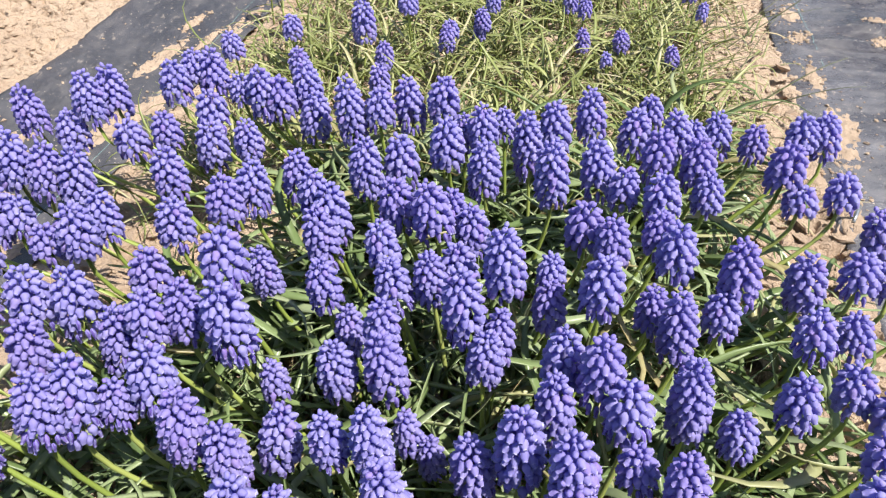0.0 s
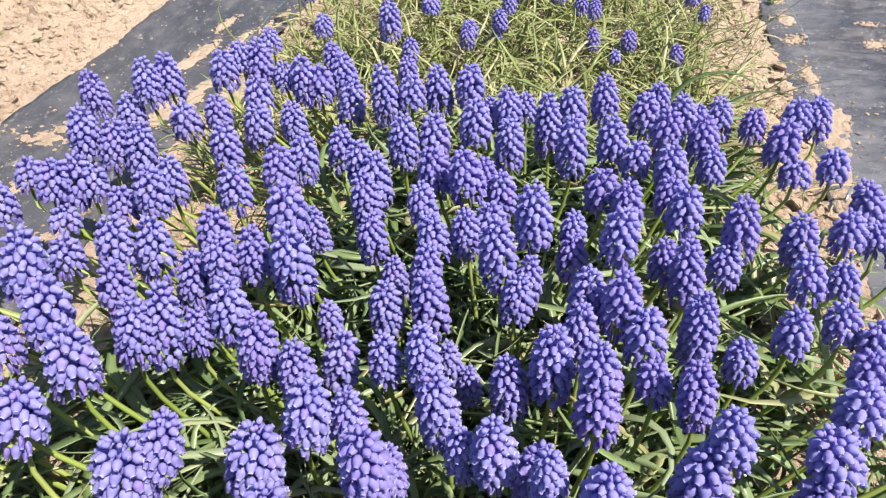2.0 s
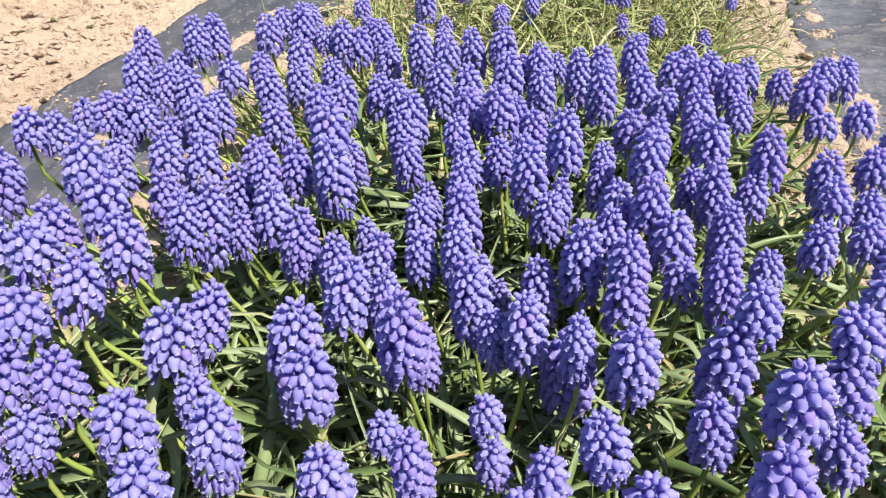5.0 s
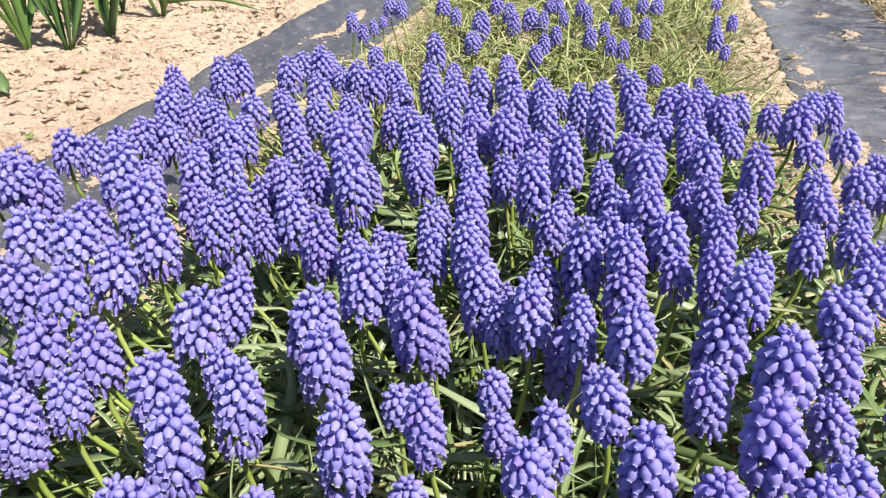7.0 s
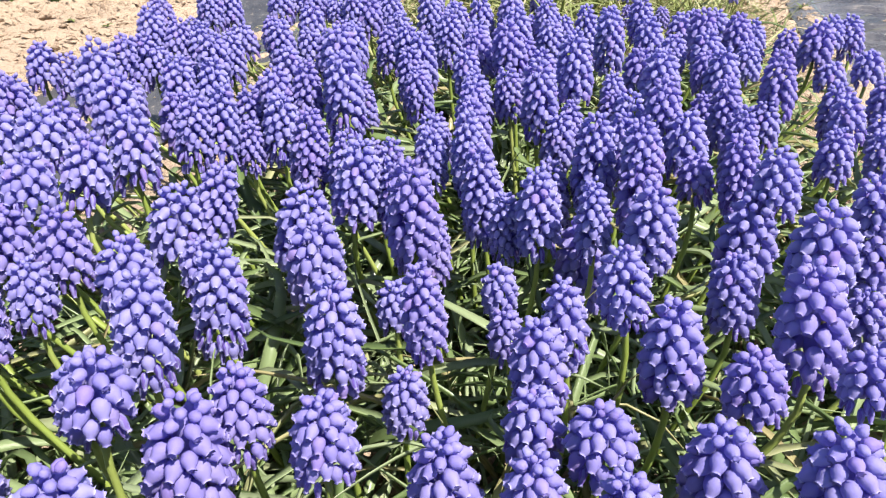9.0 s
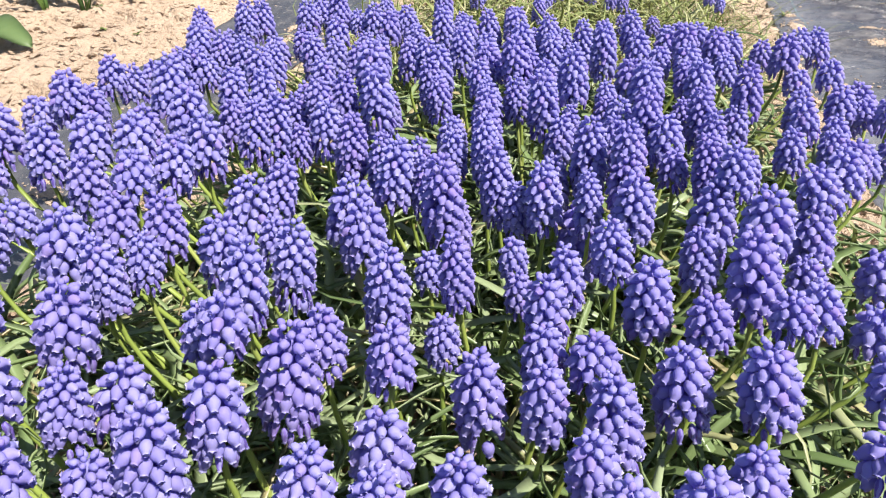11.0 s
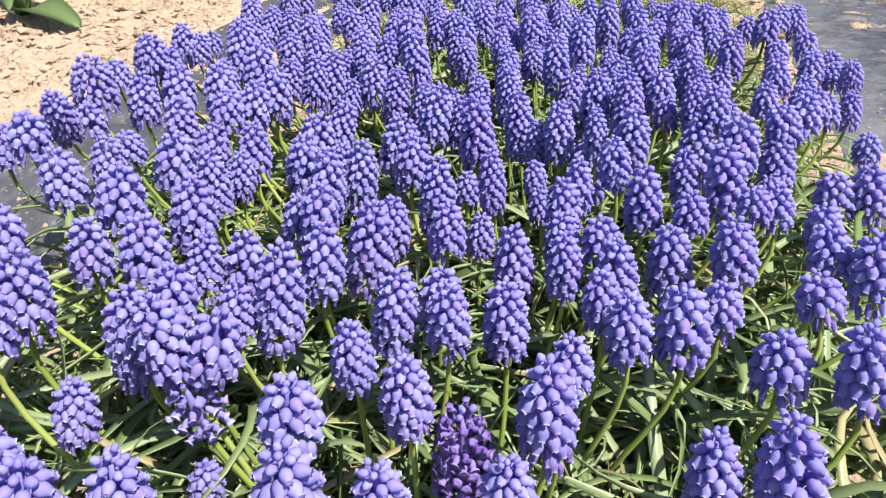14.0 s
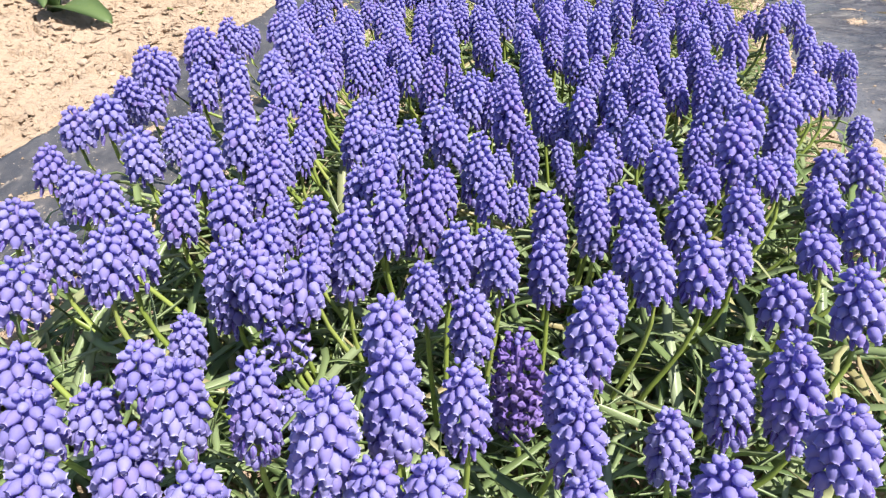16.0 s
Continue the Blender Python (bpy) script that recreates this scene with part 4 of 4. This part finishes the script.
bloom(0.285, 0.240, 0.141, 38.4, 19.7, 5, 0)
bloom(0.260, 0.150, 0.137, 25.9, 19.7, 5, 0)


def field_bloom(x, y, z, long, width, dx, dy, state=OPEN):
    """A slighter plant of the finer-leaved patch behind."""
    planted[0] += 1
    rng = random.Random(planted[0] * 7 + 1)
    long, width = long / 1000, width / 1000
    top = Vector((x, y, z))
    foot = top + Vector((dx / 1000, dy / 1000, -long * 0.96))
    base = Vector((foot.x + rng.uniform(-0.012, 0.012), foot.y + rng.uniform(-0.012, 0.02), 0.0))
    root = new("grape_hyacinth")
    root.empty_display_size = 0.02
    root.matrix_basis = Matrix.Translation(base)
    tagged(root, "small slender grape hyacinth standing among fine grassy leaves", "flower", "grape hyacinths in the grassy patch")
    part("flower_stalk", stalk(base, foot, top, 0.0012, rng), root, "thin green stalk")
    pieces = [(SPINDLE, spindle(top - base, foot - base, width), 0)]
    pieces += [(TINY_BELL if kind in ("open", "shrunk") else CLOSED_BUD, m, 0) for kind, m in florets_of(top - base, foot - base, width, state, rng, True)]
    part("flower_head", joined("flower_head", pieces, [PETAL, RIM]), root, "small spike of violet-blue florets")


field_bloom(-0.245, 0.612, 0.152, 40.2, 24.0, 1, 0)
field_bloom(-0.240, 0.718, 0.120, 31.0, 21.9, 4, 1)
field_bloom(-0.185, 0.800, 0.105, 31.5, 22.3, -1, -0)
field_bloom(-0.099, 0.804, 0.124, 56.3, 26.5, 2, 0)
field_bloom(-0.044, 0.833, 0.118, 25.8, 22.7, 0, 0)
field_bloom(-0.161, 0.689, 0.116, 37.5, 22.7, 5, 1)
field_bloom(-0.068, 0.728, 0.105, 32.0, 19.5, 0, 0)
field_bloom(-0.068, 0.646, 0.120, 34.3, 20.4, 1, 0)
field_bloom(0.007, 0.823, 0.088, 24.4, 20.7, 2, -0)
field_bloom(0.047, 0.822, 0.104, 29.4, 18.1, 3, -0)
field_bloom(0.176, 0.825, 0.077, 31.3, 17.0, 4, -1)
field_bloom(0.225, 0.825, 0.075, 29.6, 19.3, 5, -1)
field_bloom(0.199, 0.779, 0.068, 22.0, 13.5, 3, -1)
field_bloom(0.285, 0.800, 0.066, 29.4, 16.7, 6, -2)
field_bloom(-0.251, 0.987, 0.108, 35.7, 19.0, 0, 0)
field_bloom(-0.220, 0.908, 0.108, 28.0, 16.1, 0, 0)
field_bloom(-0.208, 0.940, 0.108, 25.2, 12.8, 0, 0)
field_bloom(-0.195, 0.963, 0.108, 21.0, 13.1, 0, 0)
field_bloom(-0.198, 1.088, 0.108, 33.1, 22.4, 0, 0)
field_bloom(-0.176, 1.072, 0.108, 31.5, 20.1, 0, 0)
field_bloom(-0.102, 1.093, 0.108, 30.6, 24.4, 0, 0)
field_bloom(-0.078, 1.069, 0.098, 32.7, 18.1, 0, 0)
field_bloom(-0.047, 0.911, 0.098, 36.9, 21.5, 0, 0)
field_bloom(-0.033, 1.047, 0.098, 51.9, 29.7, 0, 0)
field_bloom(-0.002, 1.152, 0.098, 34.4, 25.4, 0, 0)
field_bloom(0.019, 1.108, 0.098, 38.6, 22.6, 0, 0)
field_bloom(0.025, 1.041, 0.098, 41.8, 21.6, 0, 0)
field_bloom(0.056, 1.075, 0.098, 41.5, 26.1, 0, 0)
field_bloom(0.077, 1.052, 0.098, 37.0, 17.8, 0, 0)
field_bloom(0.090, 0.951, 0.098, 34.4, 18.4, 0, 0)
field_bloom(0.068, 0.906, 0.098, 35.5, 17.8, 0, 0)
field_bloom(0.046, 0.823, 0.098, 36.4, 14.1, 0, 0)
field_bloom(0.004, 0.785, 0.098, 32.3, 17.7, 0, 0)
field_bloom(0.113, 1.054, 0.098, 27.2, 15.8, 0, 0)
field_bloom(0.096, 1.147, 0.098, 29.0, 19.0, 0, 0)
field_bloom(0.112, 1.148, 0.098, 29.0, 19.0, 0, 0)
field_bloom(0.153, 1.141, 0.098, 32.7, 18.8, 0, 0)
field_bloom(0.160, 1.097, 0.098, 40.6, 17.3, 0, 0)
field_bloom(0.147, 0.954, 0.098, 37.9, 20.2, 0, 0)
field_bloom(0.173, 0.980, 0.098, 25.7, 15.9, 0, 0)
field_bloom(0.171, 0.898, 0.098, 33.0, 17.6, 0, 0)
field_bloom(0.186, 0.874, 0.098, 29.1, 17.2, 0, 0)
field_bloom(0.218, 1.148, 0.098, 31.5, 21.0, 0, 0)
field_bloom(0.226, 1.083, 0.098, 35.1, 18.1, 0, 0)
field_bloom(0.247, 1.013, 0.098, 38.2, 19.1, 0, 0)
field_bloom(0.271, 1.165, 0.098, 31.8, 21.2, 0, 0)
field_bloom(0.296, 1.157, 0.098, 31.6, 23.1, 0, 0)
field_bloom(0.404, 1.157, 0.098, 20.0, 16.8, 0, 0)
field_bloom(0.369, 1.026, 0.098, 26.4, 14.4, 0, 0)
field_bloom(0.400, 1.039, 0.098, 29.0, 16.4, 0, 0)
field_bloom(0.347, 0.946, 0.098, 36.2, 21.7, 0, 0)
field_bloom(0.335, 0.857, 0.098, 25.3, 13.5, 0, 0)


# ---- leaves ----
def bed_middle(y):
    return -0.05 + 0.2 * y


rng = random.Random(23)
shapes = []
for k in range(24):
    shapes.append(blade(rng, 0.15, rng.uniform(0.0024, 0.0052), rng.uniform(0.5, 1.4), rng.uniform(1.2, 3.2), rng.uniform(-3.2, 3.2), rng.uniform(-1.8, 1.8), 11, 0.50))
places = []
for k in range(3600):
    y = rng.uniform(-0.46, 0.62)
    left = 0.30 + 0.02 * math.sin(9 * y) + 0.09 * min(1.0, max(0.0, (0.33 - y) / 0.2)) - 0.10 * min(1.0, max(0.0, (y - 0.30) / 0.15))
    right = 0.30 + 0.02 * math.sin(11 * y) - 0.08 * min(1.0, max(0.0, (y - 0.32) / 0.14))
    x = bed_middle(y) + rng.uniform(-left, right)
    places.append((x, y, -0.003, rng.uniform(0, 6.28), rng.uniform(0.6, 1.4)))
tagged(new("leaf_tangle", scattered("leaf_tangle", LEAF, places, shapes, rng)), "tangle of narrow grey-green grape hyacinth leaves on the bed", "leaves", "", "stuff")

rng = random.Random(29)
shapes = []
for k in range(28):
    shapes.append(blade(rng, 0.15, rng.uniform(0.0026, 0.0044), rng.uniform(0.8, 1.5), rng.uniform(0.6, 2.6), rng.uniform(-2.0, 2.0), rng.uniform(-1.2, 1.2), 8, 0.40))
places = []
while len(places) < 5000:
    y = rng.uniform(0.56, 2.0)
    left, right = strip_edges(y, True)[1] + 0.065, strip_edges(y, False)[0] - 0.025
    s = rng.random()
    x = left + (right - left) * s
    thick = 1.0 if s < 0.84 else 1.0 - (s - 0.84) * 5.0
    if noise.noise(Vector((x * 9, y * 9, 5))) + 0.55 < rng.random() * 1.1 or rng.random() > thick:
        continue
    places.append((x, y, -0.003, rng.uniform(0, 6.28), rng.uniform(0.5, 1.0) * (0.75 if s < 0.1 else 0.6 if s > 0.86 else 1.0)))
fine = [blade(rng, 0.13, rng.uniform(0.0013, 0.0022), rng.uniform(0.2, 1.1), rng.uniform(0.6, 2.2), rng.uniform(-2.6, 2.6), rng.uniform(-1.2, 1.2), 6, 0.30) for _ in range(20)]
curls = []
while len(curls) < 1100:
    y = rng.uniform(0.52, 1.9)
    left, right = strip_edges(y, True)[1] + 0.02, strip_edges(y, False)[0] - 0.02
    x = left + (right - left) * rng.random() ** 1.2
    curls.append((x, y, -0.001, rng.uniform(0, 6.28), rng.uniform(0.5, 1.2) * (0.4 if right - x < 0.10 else 1.0)))
tagged(new("fine_curls", scattered("fine_curls", GRASSY, curls, fine, rng)), "fine dry curling leaf threads lying over the soil", "leaves", "", "stuff")
tagged(new("grassy_leaves", scattered("grassy_leaves", GRASSY, places, shapes, rng)), "loose patch of thin straw-green curling leaves over bare soil", "leaves", "", "stuff")

shapes = [blade(rng, 0.19, rng.uniform(0.0012, 0.0019), rng.uniform(0.35, 1.0), rng.uniform(0.1, 0.7), rng.uniform(-0.7, 0.7), 0.4, 9, 0.30) for _ in range(12)]
places = []
for k in range(48):
    y = rng.uniform(0.50, 1.25)
    edge = strip_edges(y, False)[0]
    places.append((edge - rng.uniform(0.06, 0.26), y, 0.0, rng.uniform(-0.9, 1.5), rng.uniform(0.6, 1.0)))
tagged(new("thin_stalks", scattered("thin_stalks", STALK, places, shapes, rng)), "thin dark dry stalks leaning out of the grassy patch over the soil", "stalks", "", "stuff")


# ---- strap-leaved plants beyond the fabric ----
def strap_plant(x, y, high, count, seed, label, wide=0.0145, lean=0.40):
    rng = random.Random(seed)
    root = new("strap_leaved_plant")
    root.matrix_basis = Matrix.Translation((x, y, 0.0))
    tagged(root, label, "plant", "strap-leaved plants")
    for k in range(count):
        verts, faces = blade(rng, high * rng.uniform(0.75, 1.1), wide * rng.uniform(0.8, 1.15), rng.uniform(1.05, 1.45), rng.uniform(-0.05, lean), rng.uniform(-0.4, 0.4), rng.uniform(-0.9, 0.9), 10, 0.38, 0.004, 0.40)
        m = Matrix.Translation((rng.uniform(-0.006, 0.006), rng.uniform(-0.006, 0.006), -0.006)) @ Matrix.Rotation(rng.uniform(0, 6.28), 4, "Z")
        part("leaf", mesh_of("leaf", verts, faces, [STRAP]), root, "", m)


CLUMP = "clump of upright fresh green strap leaves growing from bare soil"
for n, (x, y, high, count) in enumerate([
    (-0.925, 1.100, 0.30, 6), (-0.850, 1.105, 0.32, 6), (-0.808, 1.190, 0.31, 7), (-0.868, 1.375, 0.30, 6), (-1.030, 1.370, 0.33, 6),
    (-0.768, 1.355, 0.26, 6), (-0.905, 1.255, 0.28, 5), (-0.820, 1.530, 0.30, 6), (-1.080, 1.180, 0.32, 6), (-0.720, 1.620, 0.30, 6), (-0.960, 1.560, 0.30, 6),
]):
    strap_plant(x + 0.018, y, high, count, n + 71, CLUMP, 0.0165)


def broad_plant():
    rng = random.Random(5)
    root = new("broad_leaved_plant")
    root.matrix_basis = Matrix.Translation((-0.962, 0.948, 0.0))
    tagged(root, "low plant with broad smooth green leaves drooping onto the soil", "plant")
    for turn, long, wide, rise, bend in ((-0.56, 0.215, 0.066, 0.60, 1.30), (-1.20, 0.150, 0.036, 0.95, 1.6), (2.2, 0.2, 0.05, 0.9, 1.2), (0.35, 0.20, 0.060, 1.35, 0.5), (1.3, 0.20, 0.045, 1.3, 0.5)):
        verts, faces = blade(rng, long, wide, rise, bend, 0.05, 0.25, 14, 0.22, 0.006, 0.6, 13)
        part("leaf", mesh_of("leaf", verts, faces, [BROAD]), root, "", Matrix.Rotation(turn, 4, "Z"))


def fallen_leaf():
    points = [Vector((-0.775 + 0.245 * s, 1.462 - 0.075 * s, 0.010 + 0.016 * math.sin(math.pi * s))) for s in (0, 0.15, 0.3, 0.45, 0.6, 0.75, 0.9, 1.0)]
    ob = new("fallen_leaf", tube("fallen_leaf", points, [0.0046, 0.0050, 0.0050, 0.0046, 0.0040, 0.0032, 0.0020, 0.0008], 8, STRAP))
    tagged(ob, "long hollow green leaf bent down onto the soil", "leaf")


def weed(x, y, size, seed):
    rng = random.Random(seed)
    root = new("weed_seedling")
    root.matrix_basis = Matrix.Translation((x, y, 0.002))
    tagged(root, "tiny bright green weed seedling in bare soil", "weed", "weed seedlings")
    for k in range(rng.choice((5, 6, 7))):
        verts, faces = blade(rng, size * rng.uniform(0.7, 1.2), size * 0.36, rng.uniform(0.1, 0.6), rng.uniform(0.3, 0.8), rng.uniform(-0.6, 0.6), 0.2, 6, 0.25, 0.002)
        part("leaf", mesh_of("leaf", verts, faces, [WEED]), root, "", Matrix.Rotation(rng.uniform(0, 6.28), 4, "Z"))


def stone(x, y, size, seed):
    rng = random.Random(seed)
    bm = bmesh.new()
    bmesh.ops.create_icosphere(bm, subdivisions=2, radius=size)
    for v in bm.verts:
        v.co *= 1 + 0.30 * noise.noise(v.co / size * 1.1 + Vector((seed, 0, 0)))
        v.co.z *= 0.62
    data = bpy.data.meshes.new("stone")
    bm.to_mesh(data)
    bm.free()
    data.materials.append(STONE)
    data.shade_smooth()
    ob = new("stone", data)
    ob.matrix_basis = pose(x, y, soil_height(x, y) + size * 0.25, 0, 0, rng.uniform(0, 360))
    tagged(ob, "small pale rounded stone lying on the soil", "stone", "stones")


def broad_weed(x, y, seed):
    rng = random.Random(seed)
    root = new("broad_leaved_weed")
    root.matrix_basis = Matrix.Translation((x, y, 0.0))
    tagged(root, "small weed with broad light green oval leaves under the flowers", "weed", "broad weeds")
    for k in range(5):
        verts, faces = blade(rng, rng.uniform(0.045, 0.065), rng.uniform(0.020, 0.026), rng.uniform(0.9, 1.3), rng.uniform(0.6, 1.3), rng.uniform(-0.4, 0.4), 0.3, 8, 0.18, 0.004, 0.35)
        part("leaf", mesh_of("leaf", verts, faces, [WEED]), root, "", Matrix.Rotation(k * 1.26 + rng.uniform(-0.3, 0.3), 4, "Z"))


broad_plant()
fallen_leaf()
broad_weed(-0.091, -0.181, 3)
for n, (x, y, size) in enumerate([(-0.527, 1.118, 0.016), (-0.727, 0.965, 0.013), (-0.808, 1.115, 0.012), (-0.660, 1.405, 0.020), (-0.654, 0.938, 0.010), (-0.665, 0.675, 0.014),
                                  (-0.632, 0.445, 0.016), (0.545, 1.110, 0.014), (0.262, 0.165, 0.020), (0.235, 0.215, 0.016), (0.250, 0.120, 0.018)]):
    weed(x, y, size, n + 5)
for n, (x, y, size) in enumerate([(-0.754, 0.641, 0.0085), (-0.828, 0.585, 0.0080), (-0.674, 0.577, 0.0070), (-0.941, 0.889, 0.0055), (-0.690, 0.700, 0.005), (-0.640, 0.850, 0.004), (0.400, 0.900, 0.004), (0.340, 0.640, 0.004)]):
    stone(x, y, size, n + 3)

# loose crumbs of dry soil
rng = random.Random(41)
bm = bmesh.new()
bmesh.ops.create_icosphere(bm, subdivisions=1, radius=1.0)
ball = np.array([tuple(v.co) for v in bm.verts])
tris = [tuple(v.index for v in f.verts) for f in bm.faces]
bm.free()
verts, faces, base = [], [], 0
while base < 16000 * len(ball):
    y = rng.uniform(-0.2, 1.8)
    x = rng.choice((rng.uniform(-1.25, -0.48), rng.uniform(-1.2, -0.4), rng.uniform(-1.1, -0.5), rng.uniform(0.15, 0.60), rng.uniform(0.20, 0.55), rng.uniform(-0.4, 0.4)))
    on = covered(x, y) > 0.3
    if SPILLED:
        x, y = SPILLED.pop()
        on = covered(x, y) > 0.3
    elif on and rng.random() < 0.92:
        continue
    # broken crust: flat flakes that lie tilted on one another; elsewhere only small crumbs
    crust = noise.noise(Vector((x * 8.0, y * 8.0, 17.0))) + 0.5 * noise.noise(Vector((x * 22.0, y * 22.0, 2.0)))
    if on:
        size, flat, lean = 0.0012 + 0.0025 * rng.random() ** 2, 0.6, 0.2
    elif crust > -0.05 and rng.random() < 0.75:
        size, flat, lean = 0.0025 + 0.0095 * rng.random() ** 2.2, rng.uniform(0.22, 0.42), 0.50
    else:
        size, flat, lean = 0.0012 + 0.0055 * rng.random() ** 3.5, 0.55, 0.3
    jitter = np.array([[rng.uniform(0.6, 1.25)] * 3 for _ in range(len(ball))])
    squash = np.array([rng.uniform(0.8, 1.5), rng.uniform(0.6, 1.1), flat]) * size
    turned = np.array(Matrix.Rotation(rng.uniform(-lean, lean), 3, "X") @ Matrix.Rotation(rng.uniform(-lean, lean), 3, "Y") @ Matrix.Rotation(rng.uniform(-0.9, 0.9), 3, "Z"))
    z = (cover_height(x, y, x < 0) if on else soil_height(x, y)) + size * flat * 0.45
    verts.append((ball * jitter * squash) @ turned.T + np.array([x, y, z]))
    faces += [tuple(i + base for i in t) for t in tris]
    base += len(ball)
tagged(new("soil_crumbs", mesh_of("soil_crumbs", np.concatenate(verts).tolist(), faces, [SOIL], None, False)), "loose crumbs and tilted crust flakes of dry tan soil", "soil", "", "stuff")

# dry stalks on the soil beyond the far fabric edge and among the leaves
rng = random.Random(47)
shapes = [blade(rng, 0.07, rng.uniform(0.0012, 0.0024), rng.uniform(0.05, 0.35), rng.uniform(0.2, 0.6), rng.uniform(-0.8, 0.8), 0.5, 5, 0.3, 0.004) for _ in range(12)]
places = []
for k in range(900):
    if k < 700:
        y = rng.uniform(0.9, 1.9)
        x = strip_edges(y, False)[1] + rng.uniform(0.0, 0.35)
    else:
        y = rng.uniform(-0.4, 1.2)
        x = bed_middle(y) + rng.uniform(-0.33, 0.33)
    places.append((x, y, max(0.0, soil_height(x, y)) + 0.002, rng.uniform(0, 6.28), rng.uniform(0.4, 1.1)))
tagged(new("dry_straw", scattered("dry_straw", STRAW, places, shapes, rng)), "scattered dry straw-coloured leaf bits on the soil", "straw", "", "stuff")


# brown leaf litter and roots that cover the soil beyond the creased strip
shapes = [blade(rng, 0.075, rng.uniform(0.0022, 0.0060), rng.uniform(0.15, 0.8), rng.uniform(0.3, 1.4), rng.uniform(-1.2, 1.2), rng.uniform(-1.5, 1.5), 6, 0.35, 0.003) for _ in range(14)]
places = []
for k in range(2600):
    y = rng.uniform(0.75, 1.8) + 0.25 * abs(rng.gauss(0.0, 1.0))
    x = strip_edges(y, False)[1] + 0.008 + 0.16 * abs(rng.gauss(0.0, 1.0))
    places.append((x, y, max(-0.004, soil_height(x, y)) + 0.001, rng.uniform(0, 6.28), rng.uniform(0.3, 0.9)))
tagged(new("leaf_litter", scattered("leaf_litter", LITTER, places, shapes, rng)), "brown dry leaf litter lying thick beside the creased fabric", "litter", "", "stuff")


def ground_staple():
    points = [Vector((0.404, 0.512, 0.020)), Vector((0.409, 0.519, 0.022)), Vector((0.417, 0.530, 0.0225)), Vector((0.422, 0.537, 0.020)), Vector((0.4235, 0.539, 0.006))]
    ob = new("ground_staple", tube("ground_staple", points, [0.0018] * 5, 8, STEEL))
    tagged(ob, "dull grey steel staple pinning the fabric edge", "staple")


ground_staple()
